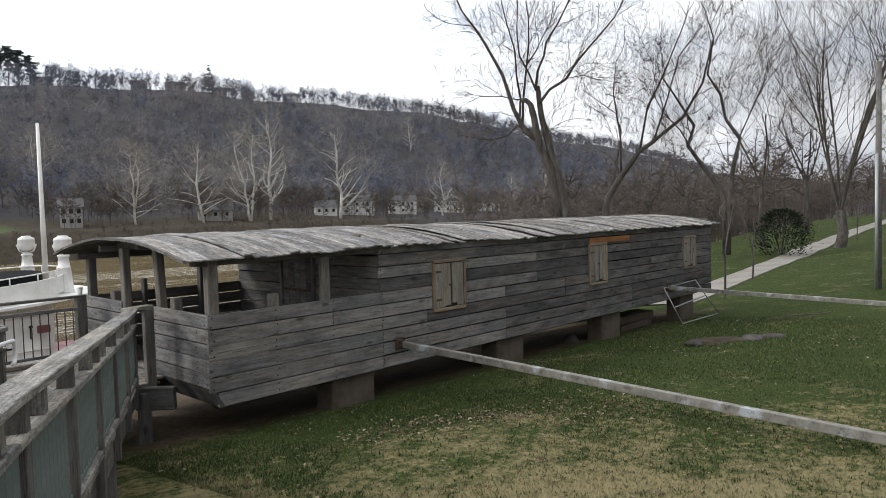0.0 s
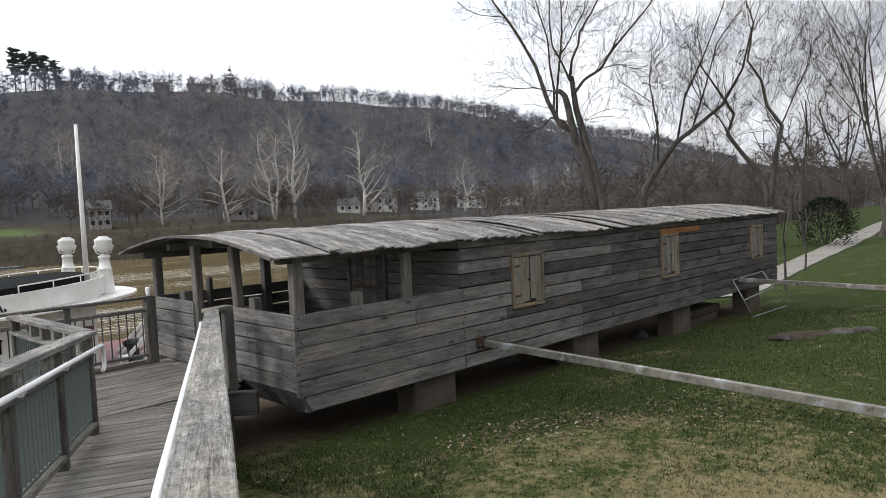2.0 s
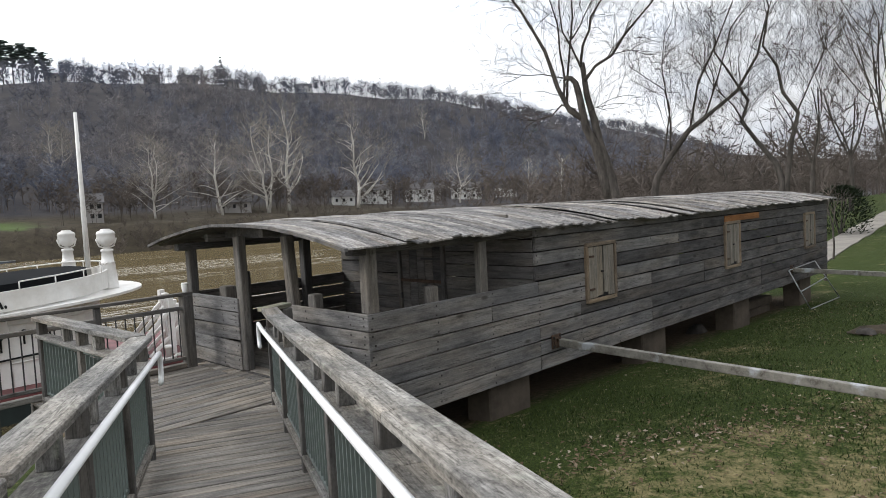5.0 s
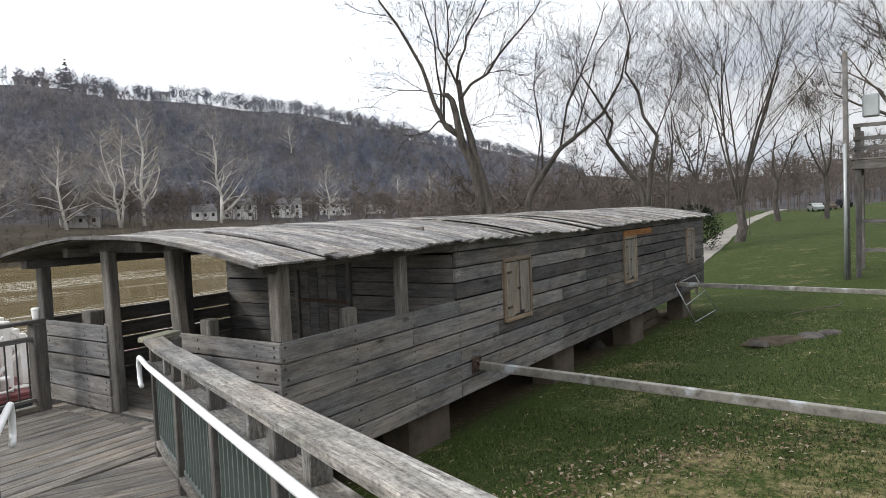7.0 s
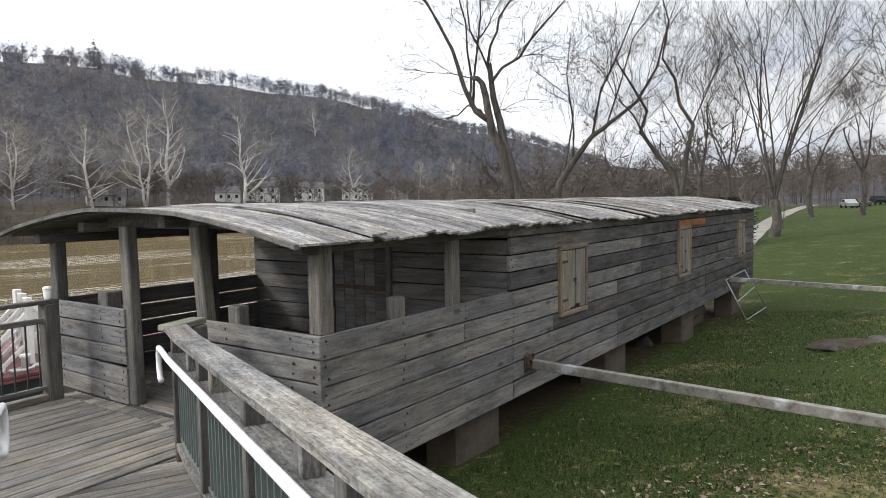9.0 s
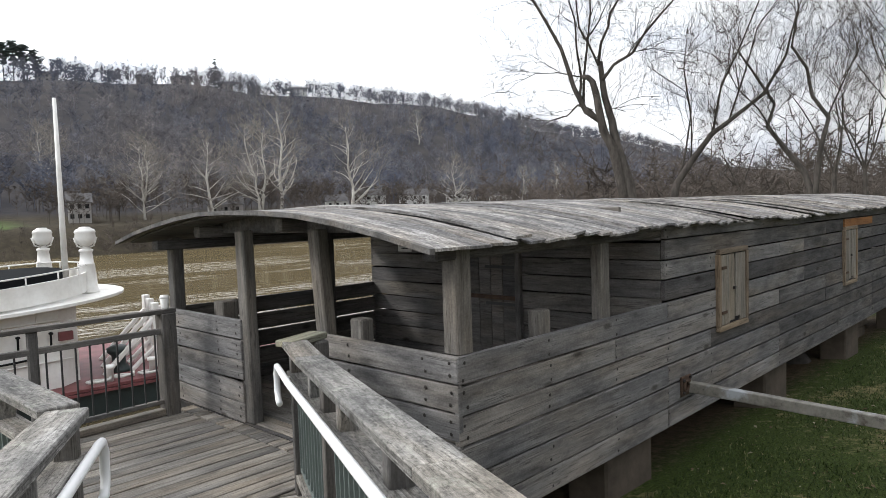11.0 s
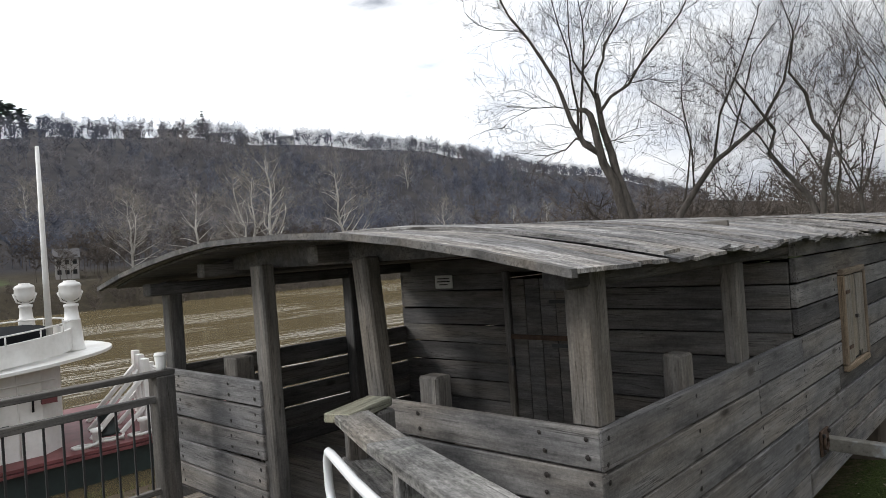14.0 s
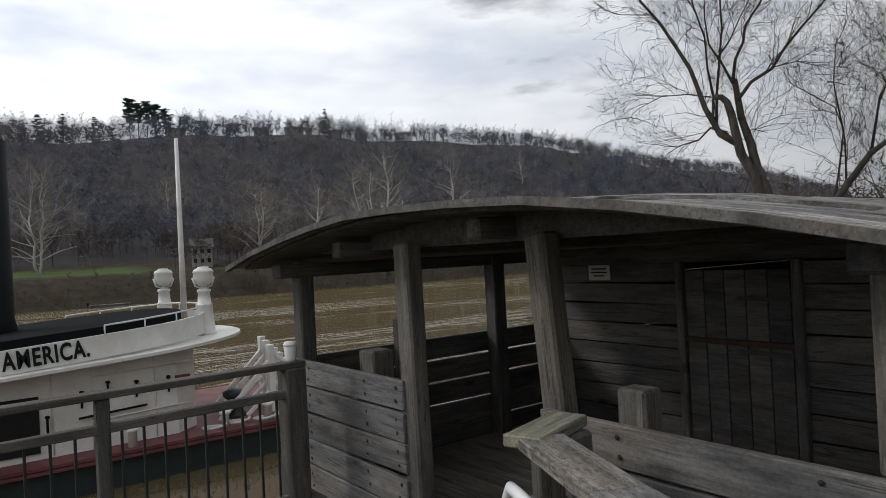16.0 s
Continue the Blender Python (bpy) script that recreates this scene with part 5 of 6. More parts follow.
def conifer(name, label, at, h, w, seed, group="", bare=0.12, tiers=13):
    """A trunk and tiers of boughs, each bough a row of needle clumps."""
    rng = random.Random(seed)
    tr = empty(name, label, "tree", group, m=Matrix.Translation(at))
    V, F = [], []
    tube_data([(0, 0, -0.3), (0, 0, h * 0.5), (0, 0, h)], [h * 0.018, h * 0.012, 0.01], 6, V, F, False)
    mesh_object("trunk", V, F, M_BARK, tr)
    V, F = [], []
    for k in range(tiers):
        f = bare + (0.98 - bare) * (k + rng.uniform(-0.2, 0.2)) / (tiers - 1)
        reach = w * ((1 - f) / (1 - bare)) ** 0.75 + 0.07 * w if bare < 0.35 else w * (1.25 - abs(f - 0.72) * 2.0) * rng.uniform(0.7, 1.2)
        for b_ in range(rng.randint(5, 7)):
            a = rng.uniform(0, 2 * math.pi)
            L = reach * rng.uniform(0.55, 1.15)
            for c in range(6):
                e = (c + 0.6) / 6 * L
                o = Vector((math.cos(a), math.sin(a), 0.1))
                s_ = Vector((-math.sin(a), math.cos(a), rng.uniform(-0.15, 0.15)))
                q = h / tiers * rng.uniform(0.35, 0.6) + 0.05 * L
                c_ = Vector((math.cos(a) * e, math.sin(a) * e, f * h + 0.12 * e - 0.02 * e * e / max(L, 0.1) + rng.uniform(-0.2, 0.2) * q)) + s_ * rng.uniform(-0.5, 0.5) * q
                n0 = len(V)
                V += [tuple(c_ - o * q), tuple(c_ + s_ * q), tuple(c_ + o * q), tuple(c_ - s_ * q), tuple(c_ + Vector((0, 0, q * 0.6))), tuple(c_ - Vector((0, 0, q * 0.2)))]
                F += [(n0, n0 + 1, n0 + 4), (n0 + 1, n0 + 2, n0 + 4), (n0 + 2, n0 + 3, n0 + 4), (n0 + 3, n0, n0 + 4), (n0, n0 + 3, n0 + 5), (n0 + 2, n0 + 1, n0 + 5)]
    mesh_object("crown", V, F, M_NEEDLE, tr, "dark needle boughs")
    return tr


def evergreen(at, w, h, seed):
    """A rounded shrub of many small needle sprays round a few stems."""
    rng = random.Random(seed)
    tr = empty("evergreen_shrub", "dark rounded evergreen beside the footpath", "shrub", m=Matrix.Translation(at))
    V, F = [], []
    for k in range(5):
        a = k * 1.3
        tube_data([(0, 0, -0.2), (math.cos(a) * w * 0.2, math.sin(a) * w * 0.2, h * 0.8)], [0.05, 0.02], 5, V, F, False)
    mesh_object("stem", V, F, M_BARK, tr)
    V, F = [], []
    for k in range(2600):
        a, f = rng.uniform(0, 6.28), rng.random() ** 0.7
        r_ = 0.5 * w * math.sqrt(max(0.0, 1 - (2 * f - 0.75) ** 2 / 1.6)) * (1 + 0.3 * noise.noise((math.cos(a) * 2, math.sin(a) * 2, f * 3))) * rng.uniform(0.55, 1.03)
        c_ = Vector((math.cos(a) * r_, math.sin(a) * r_, f * h))
        d = Vector((math.cos(a), math.sin(a), rng.uniform(0.0, 1.2))).normalized() * rng.uniform(0.12, 0.3)
        s_ = d.cross(Vector((rng.uniform(-1, 1), rng.uniform(-1, 1), 1))).normalized() * 0.05
        i = len(V)
        V += [tuple(c_ - s_), tuple(c_ + s_), tuple(c_ + d)]
        F.append((i, i + 1, i + 2))
    mesh_object("crown", V, F, M_SHRUB, tr, "dark green needle sprays")


M_SHRUB = bark("dark_evergreen_sprays", (0.01, 0.015, 0.009, 1), (0.03, 0.04, 0.02, 1), 2.0)
evergreen(on_ground(*az_pos(72.8, 52)), 3.6, 3.1, 3)

# far trees: templates copied into one sheet of woodland
def thin_template(seed, h, twigs, fat=1.0, limbs=9, fine=0.0035, low=0.2):
    """A tree seen from far off: a stem, bent limbs and twigs, each a narrow blade."""
    rng = random.Random(seed)
    V, T = [], []

    def blade(a, b_, w):
        a, b_ = Vector(a), Vector(b_)
        s_ = (b_ - a).cross(Vector((rng.uniform(-1, 1), rng.uniform(-1, 1), 0.2))).normalized() * w * fat
        i = len(V)
        V.extend([tuple(a - s_), tuple(a + s_), tuple(b_)])
        T.append((i, i + 1, i + 2))
    blade((0, 0, -1), (rng.uniform(-.04, .04) * h, 0, h), h * 0.007)
    blade((0.05, 0, -1), (0.1, rng.uniform(-.05, .05) * h, h * 0.9), h * 0.006)
    for i in range(limbs):
        a = rng.uniform(0, 6.28)
        z0 = h * rng.uniform(low, 0.7)
        r_ = h * rng.uniform(0.12, 0.26)
        e1 = Vector((math.cos(a) * r_ * 0.6, math.sin(a) * r_ * 0.6, z0 + h * rng.uniform(0.04, 0.16)))
        e = Vector((math.cos(a + 0.3) * r_, math.sin(a + 0.3) * r_, e1.z + h * rng.uniform(0.02, 0.25)))
        blade((0, 0, z0), e1 + (e1 - Vector((0, 0, z0))) * 0.4, h * 0.006)
        blade(e1, e, h * 0.0045)
        for j in range(twigs):
            f = rng.uniform(0.15, 1.0)
            q = Vector((0, 0, z0)).lerp(e1, f * 2) if f < 0.5 else e1.lerp(e, f * 2 - 1)
            blade(q, q + Vector((rng.uniform(-1, 1), rng.uniform(-1, 1), rng.uniform(-0.2, 0.9))) * h * rng.uniform(0.06, 0.16), h * fine)
    return np.array(V), np.array(T)


def wood_sheet(name, label, templates, spots, material, rng):
    vs, fs, base = [], [], 0
    for (x, y, z, s_) in spots:
        v, f = templates[rng.randrange(len(templates))]
        a = rng.uniform(0, 6.28)
        c_, n_ = math.cos(a) * s_, math.sin(a) * s_
        w = np.empty_like(v)
        w[:, 0] = v[:, 0] * c_ - v[:, 1] * n_ + x
        w[:, 1] = v[:, 0] * n_ + v[:, 1] * c_ + y
        w[:, 2] = v[:, 2] * s_ + z
        vs.append(w)
        fs.append(f + base)
        base += len(v)
    va, fa = np.concatenate(vs), np.concatenate(fs)
    me = bpy.data.meshes.new(name)
    me.vertices.add(len(va))
    me.vertices.foreach_set("co", va.ravel())
    me.loops.add(fa.size)
    me.loops.foreach_set("vertex_index", fa.ravel().astype(np.int32))
    me.polygons.add(len(fa))
    me.polygons.foreach_set("loop_start", np.arange(0, fa.size, 3, dtype=np.int32))
    me.update(calc_edges=True)
    me.validate()
    me.materials.append(material)
    return tagged(new(name, me), label, "woodland", kind="stuff")


far_t = [thin_template(60 + i, 13.0, 12, 1.0, 10, 0.0075) for i in range(6)]
scrub_t = [thin_template(70 + i, 4.5, 14, 1.6, low=-0.1) for i in range(3)]
spots = []
rng = random.Random(9)
while len(spots) < 5000:
    y = 182 + 250 * rng.random() ** 0.9
    x = rng.uniform(-0.25 * y - 20, 2.6 * y)
    if math.atan2(x + 4, y + 8) > radians(68):
        continue
    s_ = rng.uniform(0.65, 1.25)
    spots.append((x, y, ground_z(x, y) - 0.3, s_))
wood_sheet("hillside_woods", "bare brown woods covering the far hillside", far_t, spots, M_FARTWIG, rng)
ridge_t = [thin_template(75 + i, 15.0, 13, 1.0, 14, 0.0034, 0.04) for i in range(5)]
spots = []
for i in range(400):
    az = rng.uniform(17, 66)
    # clusters along the ridge
    if noise.noise((az * 0.45, 3.1, 0)) < 0.02 and rng.random() < 0.75:
        continue
    x, y = az_pos(az, 418 / math.cos(radians(az)) + rng.uniform(-12, 14))
    big = rng.uniform(0.7, 1.25) if az > 30 else rng.uniform(0.5, 0.85)
    s_ = rng.choice((rng.uniform(0.4, 0.7), big, big))
    spots.append((x, y, ground_z(x, y) - 5.0 * s_, s_ * 1.45))
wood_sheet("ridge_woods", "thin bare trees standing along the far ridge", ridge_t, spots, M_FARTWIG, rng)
spots = []
for i in range(700):
    az = rng.uniform(2, 66)
    x, y = az_pos(az, 424 / math.cos(radians(az)) + rng.uniform(-10, 12))
    s_ = rng.uniform(0.7, 1.3) if az < 30 else rng.uniform(0.8, 1.6)
    spots.append((x, y, ground_z(x, y) - 3.2 * s_, s_))
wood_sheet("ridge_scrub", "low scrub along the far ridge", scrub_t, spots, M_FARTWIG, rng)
spots = []
for i in range(2300):
    x = rng.uniform(-50, 320)
    y = rng.choice((rng.uniform(138, 146), rng.uniform(140, 153), rng.uniform(150, 174), rng.uniform(168, 215)))
    open_field = x < 46 and 150 < y < 172
    if open_field or (150 < y < 174 and noise.noise((x * 0.06, y * 0.06, 2)) < -0.1):
        continue
    low_ = rng.uniform(0.1, 0.24) if x < 46 else rng.uniform(0.16, 0.4)
    spots.append((x, y, ground_z(x, y) - 0.3, low_ if y < 156 else rng.uniform(0.4, 0.95)))
for x, y in ((44, 158), (47, 154), (57, 158), (60, 162), (33, 174), (28, 176), (22, 176), (12, 175), (50.5, 159), (2, 173)):
    spots += [(x + rng.uniform(-1, 1), y, ground_z(x, y), rng.uniform(0.5, 0.85)) for _ in range(2)]
wood_sheet("riverside_woods", "bare trees and brush along the far shore", far_t, spots, M_BUSH, rng)
# brush and woods along the near bank, beyond the boat
brush_t = [thin_template(80 + i, 5.0, 20, 1.0, 14, 0.0022) for i in range(4)]
spots = []
while len(spots) < 900:
    x = rng.uniform(28, 150)
    y = bank_top(x) + rng.uniform(1.5, 22)
    if y < path_mid(x - 18)[1] + 2.5:
        continue
    spots.append((x, y, max(ground_z(x, y), WATER), rng.uniform(0.5, 1.15)))
wood_sheet("bank_brush", "tangled brown brush along the near bank", brush_t, spots, M_BUSH, rng)
mid_t = [thin_template(90 + i, 12.0, 16, 1.0, 11, 0.003) for i in range(4)]
spots = []
while len(spots) < 500:
    x = rng.uniform(62, 260)
    y = rng.uniform(8, 60) if x < 150 else rng.uniform(-60, 80)
    if x < 150 and y < path_mid(x - 18)[1] + 5:
        continue
    spots.append((x, y, max(ground_z(x, y), WATER), rng.uniform(0.6, 1.3)))
for i in range(800):
    x, y = rng.uniform(120, 420), rng.uniform(-140, 80)
    spots.append((x, y, ground_z(x, y), rng.uniform(0.7, 1.3)))
wood_sheet("bank_woods", "bare woods beyond the footpath", mid_t, spots, M_BUSH, rng)

# white sycamores on the far shore
def sycamore(at, h, seed, leaders=1):
    """A pale trunk that runs on into crooked leaders, with limbs rising from it and pale twigs at their ends."""
    rng = random.Random(seed)
    tr = empty("sycamore", "white-barked bare sycamore on the far shore", "tree", "sycamores on the far shore", m=Matrix.Translation(at))
    V, F, TV, TF = [], [], [], []
    for k in range(leaders):
        side = (k - (leaders - 1) / 2) * 0.5
        pts = [Vector((side * 0.4, 0, -0.5))]
        for i in range(9):
            f = (i + 1) / 9
            pts.append(pts[-1] + Vector((side * 0.55 * (1 - f) + rng.uniform(-0.28, 0.28), rng.uniform(-0.25, 0.25), 1)) * (h / 9))
        r0 = 0.021 * h if leaders == 1 else 0.016 * h
        rad = [r0 * (1 - 0.85 * i / 9) for i in range(10)]
        tube_data(pts, rad, 7, V, F, True)
        for i in range(2, 10):
            for _ in range(3 if i < 9 else 4):
                a = rng.uniform(0, 6.28)
                d = Vector((math.cos(a), 0.7 * math.sin(a), rng.uniform(0.25, 0.9)))
                f = i / 9
                grow(rng, V, F, pts[i - 1].lerp(pts[i], rng.random()), d, h * (0.46 - 0.28 * f) * rng.uniform(0.65, 1.15), max(0.06, rad[i] * 0.5), 0, 3, 0.3, 0.05, (2, 4), 4, 0.45, TV, TF, 0.026)
    mesh_object("trunk", V, F, M_SYC, tr, smooth=True)
    mesh_object("crown", TV, TF, M_SYCTWIG, tr, "pale bare twigs")


for i, (x, y, h, k) in enumerate(((67, 165, 18, 2), (85, 165, 20, 1), (99, 165, 25, 2), (107, 167, 30, 1), (131, 165, 27, 1), (178, 165, 18, 1), (221, 167, 16, 1), (252, 172, 17, 1), (18, 165, 21, 2), (-14, 165, 20, 1), (283, 290, 18, 1), (64, 232, 18, 2))):
    sycamore(on_ground(x, y), h, 130 + i, k)

# conifers and houses on the ridge, houses on the far shore
for i, (az, dist, h, w, b0) in enumerate(((28.1, 420, 20, 4.5, 0.05), (18.6, 420, 11, 3.5, 0.05), (20.6, 420, 9, 3.5, 0.05), (13.4, 425, 26, 3.6, 0.45), (14.0, 428, 23, 3.2, 0.5), (14.6, 425, 24, 3.2, 0.45), (15.2, 427, 22, 3.4, 0.45), (15.9, 425, 19, 4, 0.4), (12.2, 425, 10, 4.5, 0.05), (11.0, 425, 16, 6, 0.1), (9.0, 425, 18, 5.5, 0.1), (7.4, 425, 18, 6, 0.1), (6.5, 425, 13, 5, 0.1), (5.9, 425, 15, 5, 0.1), (5.2, 425, 13, 5, 0.1), (4.6, 425, 15, 5, 0.1), (4.0, 425, 14, 5, 0.1), (3.3, 425, 15, 5, 0.1), (2.6, 425, 13, 5, 0.1), (53.0, 520, 12, 4, 0.05))):
    x, y = az_pos(az, dist)
    x, y = az_pos(az, 420 / math.cos(radians(az))) if dist < 500 else (x, y)
    conifer("ridge_conifer", "dark conifer standing on the far ridge", on_ground(x, y), h * 0.95, w, 200 + i, "conifers on the ridge", b0)


def house(label, at, w, d, h, turn, wall_m, roof_m, group, floors=2):
    hs = empty("house", label, "house", group, m=Matrix.Translation(at) @ pose(0, 0, 0, 0, 0, turn))
    V, F = chamfer_data(w, d, h + 1.5, 0.02)
    mesh_object("wall", V, F, wall_m, hs, m=pose(0, 0, h / 2 - 0.75))
    rz, o = h + d * 0.3, 0.4
    V = [(-w / 2 - o, -d / 2 - o, h - 0.1), (w / 2 + o, -d / 2 - o, h - 0.1), (w / 2 + o, d / 2 + o, h - 0.1), (-w / 2 - o, d / 2 + o, h - 0.1), (-w / 2 - o, 0, rz), (w / 2 + o, 0, rz)]
    mesh_object("roof", V, [(0, 1, 5, 4), (2, 3, 4, 5), (0, 4, 3), (1, 2, 5), (0, 3, 2, 1)], roof_m, hs)
    for fl in range(floors):
        for i in range(3):
            x = -w / 2 + w * (i + 0.5) / 3
            box("window", 0.8, 0.12, 1.0, M_DARKFILL, hs, pose(x, -d / 2 - 0.04, h * (fl + 0.55) / floors), c=0.03)
    box("chimney", 0.7, 0.7, 2.0, M_PIER, hs, pose(w * 0.2, 0.6, rz + 0.2))


M_HWALL = plain("pale_house_siding", (0.62, 0.61, 0.58, 1), 0.8, 0, 0.15, 0.5)
M_HROOF = plain("grey_shingle_roof", (0.09, 0.085, 0.085, 1), 0.9, 0, 0.2, 0.5)
M_HTAN = plain("tan_house_siding", (0.33, 0.31, 0.29, 1), 0.8, 0, 0.15, 0.5)
for x, y, w, h, m_, t in ((52.2, 165.2, 4.6, 4.4, M_HTAN, -17), (92, 172, 9, 2.6, M_HTAN, -25), (135, 178, 7, 2.8, M_HWALL, -32), (149, 178, 11, 4.6, M_HWALL, -45), (170, 178, 10, 4.6, M_HWALL, -36), (184, 186, 7, 4.0, M_HTAN, -40), (198, 180, 11, 4.6, M_HWALL, -58), (225, 182, 9, 4.0, M_HWALL, -46)):
    house("pale small house among bare trees on the far shore", on_ground(x, y), w, 7, h, t, m_, M_HROOF, "houses on the far shore", 2 if h > 4 else 1)
for az, dist, w, h, m_ in ((34.4, 425, 16, 7, M_HWALL), (31.0, 425, 10, 6, M_HTAN), (28.9, 425, 12, 6, M_HTAN), (25.6, 425, 16, 5, M_HTAN), (16.6, 425, 14, 7, M_HTAN), (23.0, 425, 12, 5, M_HTAN)):
    house("house standing on the far ridge", on_ground(*az_pos(az, 417 / math.cos(radians(az)))), w * 0.75, 7, h * 0.62, -az, m_, M_HROOF, "houses on the ridge")

# ---------------------------------------------------------------- things on the lawn
pole = empty("utility_pole", "weathered timber pole with a bright steel conduit", "pole")
px_, py_ = 20.5, -3.1
pz = ground_z(px_, py_)
pipe("shaft", [(px_, py_, pz - 0.4), (px_, py_, 6.4)], 0.09, M_POST, pole, sides=12, radii=[0.1, 0.075])
pipe("conduit", [(px_ - 0.13, py_ + 0.02, pz), (px_ - 0.13, py_ + 0.02, 3.6)], 0.05, M_GALV, pole, sides=10)
tower = empty("lookout_platform", "raised timber platform with rails and grey boxes", "platform")
for x, y in ((20.9, -3.4), (20.9, -6.2), (23.6, -3.4), (23.6, -6.2)):
    bar("post", (x, y, ground_z(x, y) - 0.3), (x, y, 4.2), 0.16, 0.16, M_POST, tower, side=(0, 1, 0))
bar("beam", (20.8, -3.3, 2.95), (20.8, -6.4, 2.95), 0.06, 0.28, M_POST, tower)
bar("beam", (20.8, -3.3, 2.95), (23.8, -3.3, 2.95), 0.06, 0.28, M_POST, tower)
for i in range(20):
    bar("floor_board", (20.75, -3.3 - i * 0.155, 3.12), (23.8, -3.3 - i * 0.155, 3.12), 0.145, 0.04, M_DECK, tower)
for z in (3.45, 3.75, 4.15):
    bar("rail", (20.8, -3.3, z), (20.8, -6.4, z), 0.04, 0.12, M_POST, tower)
    bar("rail", (20.8, -3.3, z), (23.8, -3.3, z), 0.04, 0.12, M_POST, tower)
box("meter_box", 0.3, 0.45, 0.7, M_GALV, tower, pose(21.0, -3.75, 4.75))
for zz in (1.2, 0.3):
    bar("brace", (20.9, -3.4, zz), (20.9, -6.2, zz), 0.04, 0.12, M_POST, tower)
def lump(name, label, category, at, rx, ry, h, turn, material, seed, rough=0.25, rings=7, sides=26):
    """A low irregular heap that thins out into the ground."""
    V, F = [(0, 0, h)], []
    for i in range(1, rings + 1):
        for j in range(sides):
            a, f = 2 * math.pi * j / sides, i / rings
            q = noise.noise((math.cos(a) * 2.1 + seed, math.sin(a) * 2.1, f * 1.5))
            e = f * (1 + rough * q * 1.6)
            z = h * (1 - f ** 2.2) + h * rough * 2.0 * noise.noise((math.cos(a) * f * 5, math.sin(a) * f * 5, seed)) * (1 - f) - (0.04 if i == rings else 0)
            V.append((math.cos(a) * rx * e, math.sin(a) * ry * e, z))
    F += [(0, 1 + j, 1 + (j + 1) % sides) for j in range(sides)]
    for i in range(rings - 1):
        for j in range(sides):
            a, c_ = 1 + i * sides, 1 + (i + 1) * sides
            F.append((a + j, c_ + j, c_ + (j + 1) % sides, a + (j + 1) % sides))
    ob = mesh_object(name, V, F, material, None, m=Matrix.Translation(at) @ pose(0, 0, 0, 0, 0, turn), smooth=True)
    return tagged(ob, label, category)


M_EARTH = plain("bare_brown_earth", (0.062, 0.05, 0.035, 1), 0.95, 0, 0.8, 5.0, 0.1, 1.0)
M_STONE = plain("grey_stone", (0.07, 0.062, 0.055, 1), 0.9, 0, 0.5, 6.0, 0.2, 0.8)
lump("earth_mound", "low worn mound of bare brown earth in the lawn", "earth mound", (9.4, -2.75, ground_z(9.4, -2.75)), 0.72, 0.45, 0.05, -50, M_EARTH, 3)
for dx, dy, r_, sd in ((0.35, -0.35, 0.34, 5), (0.75, -0.6, 0.26, 8), (-0.7, 0.35, 0.16, 11)):
    lump("flat_stone", "flat dark stone lying on the bare earth", "stone", (9.4 + dx, -2.75 + dy, ground_z(9.4, -2.75) + 0.05), r_, r_ * 0.7, 0.05, 40 * sd, M_STONE, sd, 0.2, 5, 16)
lump("boulder", "rough pale grey stone lying under the hull", "stone", (9.2, 0.75, ground_z(9.2, 0.75) - 0.02), 0.24, 0.2, 0.2, 20, M_STONE, 14, 0.25, 6, 18)
for k, (xa, xb) in enumerate(((11.1, 12.75), (11.2, 12.9))):
    slab = empty("stone_slab", "rough stone slab stacked under the hull", "slab", "slabs under the hull")
    box("block", xb - xa, 0.55, 0.19, M_PIER, slab, pose((xa + xb) / 2, 0.8 + 0.05 * k, ground_z(12, 0.8) + 0.07 + 0.195 * k, 0, 0, 2 - 4 * k), c=0.025)
old = empty("fallen_branch", "thin brown fallen branch on the grass", "branch")
gz = ground_z(13.5, -3.0)
pipe("stick", [(12.4, -2.4, gz + 0.05), (13.2, -2.8, gz + 0.07), (14.1, -3.2, gz + 0.04), (14.9, -3.3, gz + 0.03)], 0.012, M_TWIG, old, sides=6, radii=[0.008, 0.014, 0.016, 0.008])
# parked cars far along the path
def car(at, turn, paint):
    c_ = empty("parked_car", "parked car at the far end of the path", "car", "parked cars", m=Matrix.Translation(at) @ pose(0, 0, 0, 0, 0, turn))
    prof = [(-2.1, 0.35), (-2.15, 0.8), (-1.9, 0.95), (-1.2, 1.0), (-0.7, 1.42), (0.7, 1.45), (1.3, 1.0), (2.0, 0.9), (2.15, 0.6), (2.1, 0.35)]
    k = len(prof)
    V = [(x, -0.85, z) for x, z in prof] + [(x, 0.85, z) for x, z in prof]
    mesh_object("body", V, [tuple(range(k)), tuple(range(k, 2 * k))[::-1]] + [(i, k + i, k + (i + 1) % k, (i + 1) % k) for i in range(k)], paint, c_)
    for s_ in (-0.87, 0.87):
        box("side_window", 1.5, 0.02, 0.32, M_DARKFILL, c_, pose(0.0, s_, 1.18), c=0.005)
    for x in (-1.35, 1.35):
        for y in (-0.8, 0.8):
            pipe("wheel", [(x, y - 0.1, 0.32), (x, y + 0.1, 0.32)], 0.32, M_TUGK, c_, sides=14)


for az, dist, p_ in ((83.6, 134, M_GALV), (84.4, 136, M_PIER), (85.4, 138, M_TUGK)):
    car(on_ground(*az_pos(az, dist)), 20, p_)

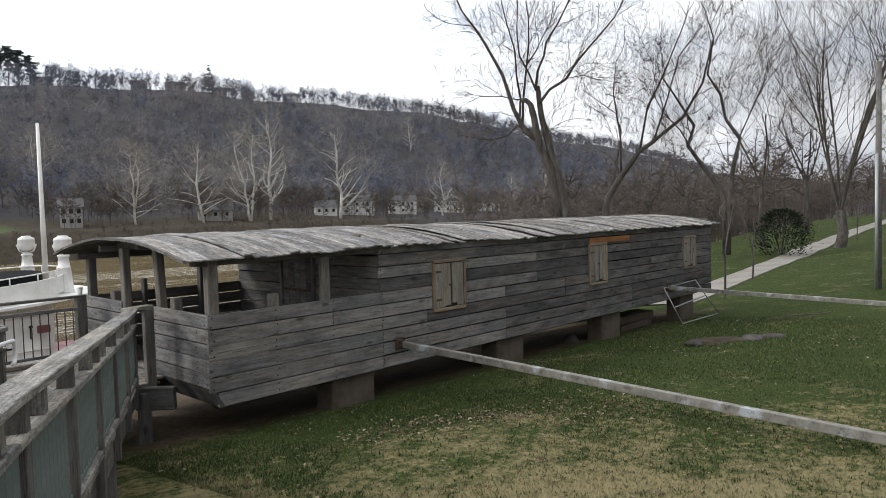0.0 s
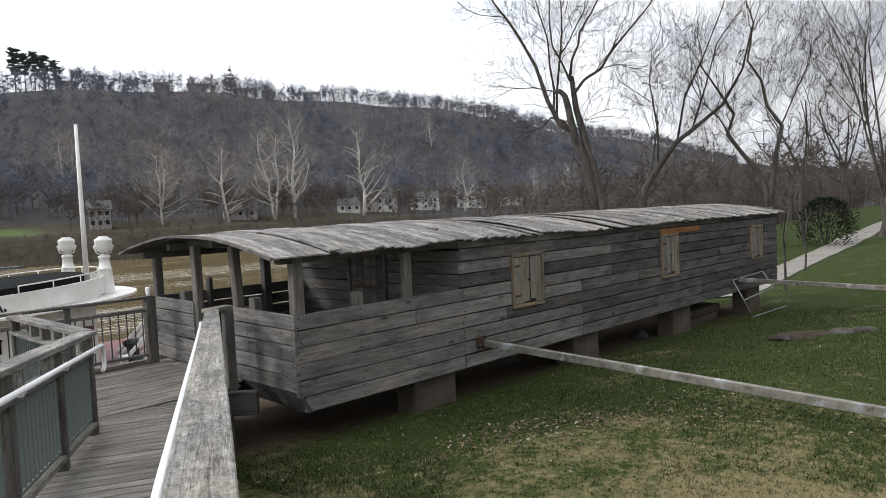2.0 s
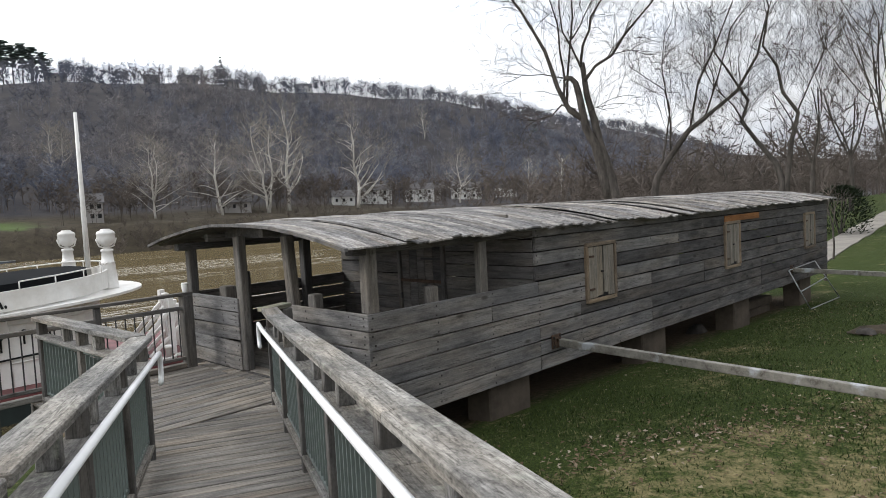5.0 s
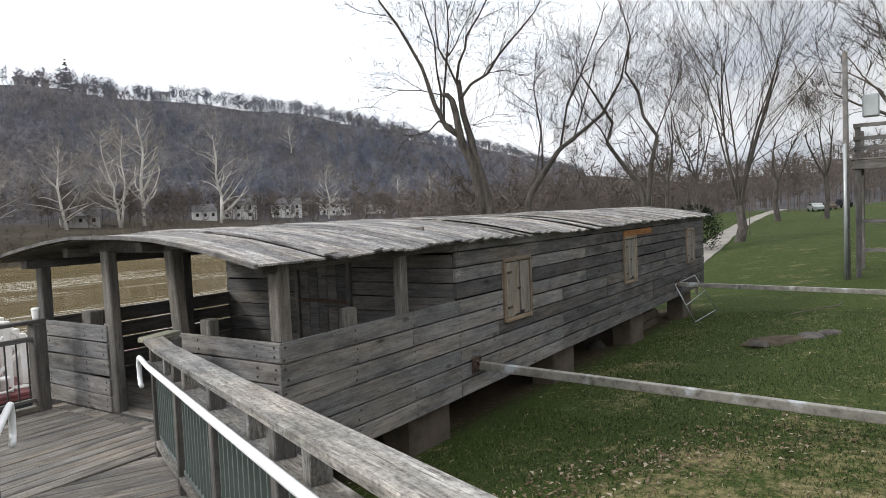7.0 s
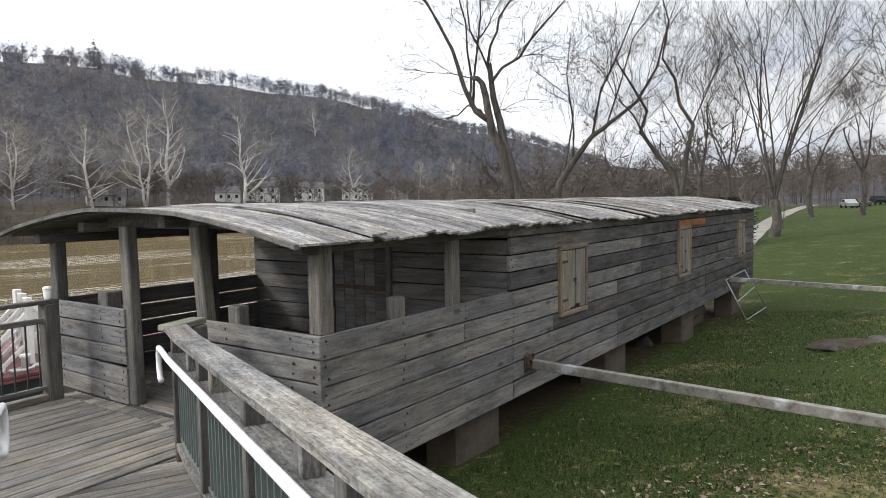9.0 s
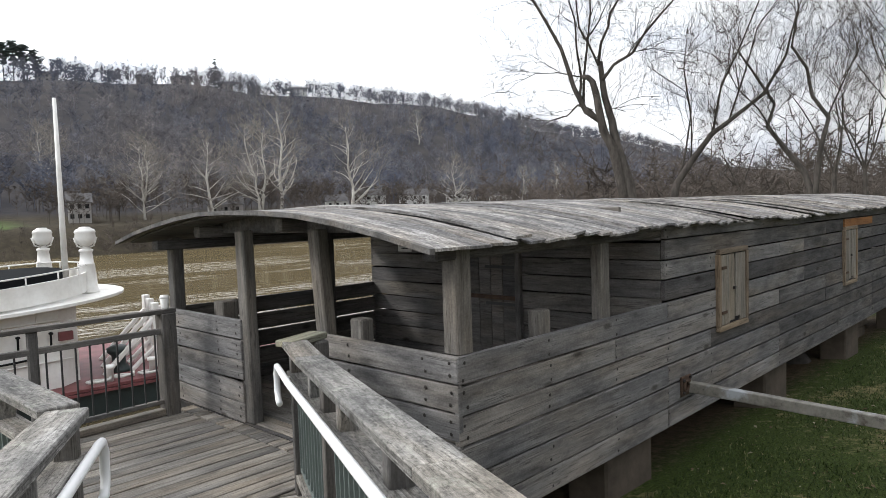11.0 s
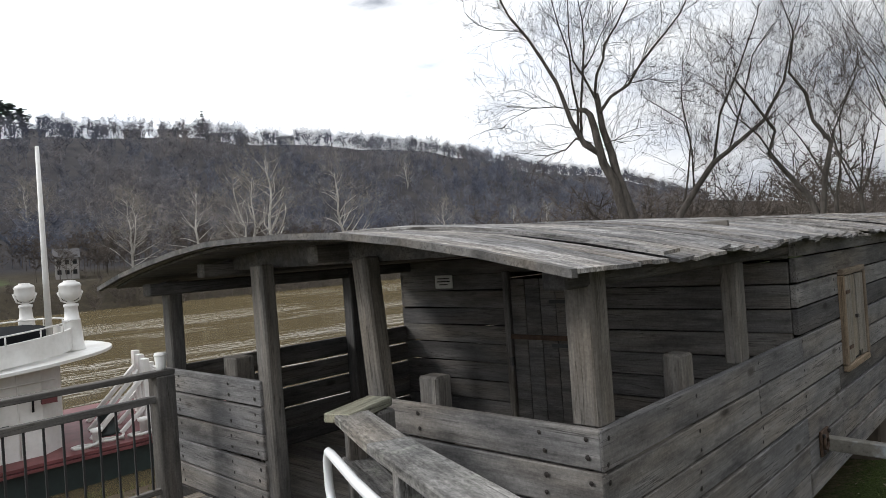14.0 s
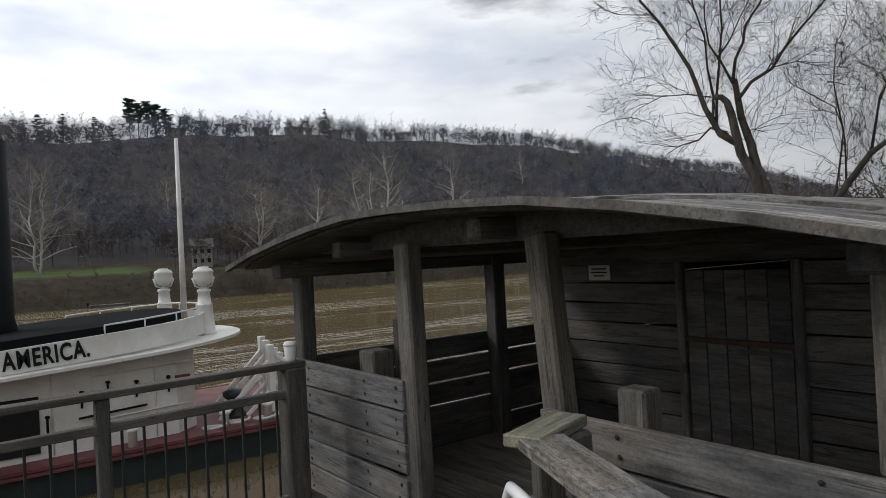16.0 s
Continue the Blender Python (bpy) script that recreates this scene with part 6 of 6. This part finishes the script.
# weeds and litter on the bank above the water
weed_t = [thin_template(300 + i, 0.5, 7, 3.0) for i in range(3)]
rng = random.Random(31)
spots = []
for i in range(1100):
    x, y = rng.uniform(-6, 14), rng.uniform(8, 21)
    if noise.noise((x * 0.7, y * 0.7, 5)) < -0.12 and rng.random() < 0.8:
        continue
    spots.append((x, y, ground_z(x, y), rng.uniform(0.2, 0.75)))
M_WEED = bark("bank_weeds", (0.045, 0.07, 0.02, 1), (0.16, 0.15, 0.075, 1), 1.2)
tagged(wood_sheet("bank_weeds", "straggling weeds and litter on the muddy bank", weed_t, spots, M_WEED, rng), category="weeds")
# grass blades and dead leaves
rng = random.Random(3)
gv, gf = [], []
for i in range(120000):
    f = rng.random() ** 1.6
    x = -1.0 + 15.0 * f
    y = rng.uniform(-8.5, 0.4)
    if y > -0.05 and x > 0:
        continue
    if noise.noise((x * 0.5, y * 0.5, 9)) < -0.25 and rng.random() < 0.7:
        continue
    z = ground_z(x, y) - 0.01
    h = rng.uniform(0.022, 0.055)
    a = rng.uniform(0, 6.28)
    w = rng.uniform(0.005, 0.011)
    i0 = len(gv)
    gv += [(x - w * math.cos(a), y - w * math.sin(a), z), (x + w * math.cos(a), y + w * math.sin(a), z), (x + rng.uniform(-.03, .03), y + rng.uniform(-.03, .03), z + h)]
    gf.append((i0, i0 + 1, i0 + 2))
M_BLADE, n, l, b = base_mat("grass_blade", 0.7, 0, 0.2)
gi = n.new("ShaderNodeNewGeometry")
rb = ramp_node(n, [(0.0, (0.012, 0.022, 0.005, 1)), (0.65, (0.034, 0.053, 0.012, 1)), (0.88, (0.07, 0.088, 0.024, 1)), (1.0, (0.2, 0.17, 0.09, 1))])
l.new(gi.outputs["Random Per Island"], rb.inputs[0])
gp = gi.outputs["Position"]
ga, gb = tex(n, l, gp, 0.9, 7, 0.75), tex(n, l, gp, 9.0, 7, 0.8)
gm = n.new("ShaderNodeMath")
gm.operation = 'ADD'
l.new(ga.outputs["Fac"], gm.inputs[0])
l.new(gb.outputs["Fac"], gm.inputs[1])
gr = ramp_node(n, [(0.51, (0, 0, 0, 1)), (0.66, (0.9, 0.9, 0.9, 1))])
gh = n.new("ShaderNodeMath")
gh.operation = 'MULTIPLY'
gh.inputs[1].default_value = 0.5
l.new(gm.outputs[0], gh.inputs[0])
l.new(straw_shade_bias(n, l, gp, gh.outputs[0]), gr.inputs[0])
l.new(mixrgb(n, l, rb.outputs[0], (0.33, 0.27, 0.155, 1), gr.outputs[0]), b.inputs["Base Color"])
tagged(mesh_object("grass", gv, gf, M_BLADE), "short green and straw-coloured grass blades", "grass", kind="stuff")
gv, gf = [], []
for i in range(2300):
    if rng.random() < 0.38:
        cx, cy, sp = rng.choice(((2.2, -2.6, 0.4), (1.6, -2.1, 0.45), (2.8, -2.9, 0.4), (1.2, -1.8, 0.4), (3.0, -3.5, 0.5), (2.4, -4.2, 1.2)))
        x, y = rng.gauss(cx, sp * 1.3), rng.gauss(cy, sp * 0.6)
    else:
        x, y = rng.uniform(-1.2, 16), rng.uniform(-8, 0.3)
    z = ground_z(x, y) + rng.uniform(0.005, 0.05)
    s_ = rng.uniform(0.013, 0.034)
    a = rng.uniform(0, 6.28)
    u = Vector((math.cos(a), math.sin(a), rng.uniform(-0.4, 0.4))) * s_
    w = Vector((-math.sin(a), math.cos(a), rng.uniform(-0.4, 0.4))) * s_ * 0.55
    c_ = Vector((x, y, z))
    i0 = len(gv)
    gv += [tuple(c_ - u), tuple(c_ - w + Vector((0, 0, s_ * 0.35))), tuple(c_ + u), tuple(c_ + w + Vector((0, 0, s_ * 0.3)))]
    gf += [(i0, i0 + 1, i0 + 2), (i0, i0 + 2, i0 + 3)]
M_LEAF, n, l, b = base_mat("dead_leaf", 0.8, 0, 0.2)
gi = n.new("ShaderNodeNewGeometry")
rb = ramp_node(n, [(0.0, (0.07, 0.045, 0.025, 1)), (0.7, (0.13, 0.095, 0.06, 1)), (1.0, (0.27, 0.23, 0.175, 1))])
l.new(gi.outputs["Random Per Island"], rb.inputs[0])
l.new(rb.outputs[0], b.inputs["Base Color"])
tagged(mesh_object("fallen_leaves", gv, gf, M_LEAF), "curled brown dead leaves scattered over the lawn", "leaves", kind="stuff")
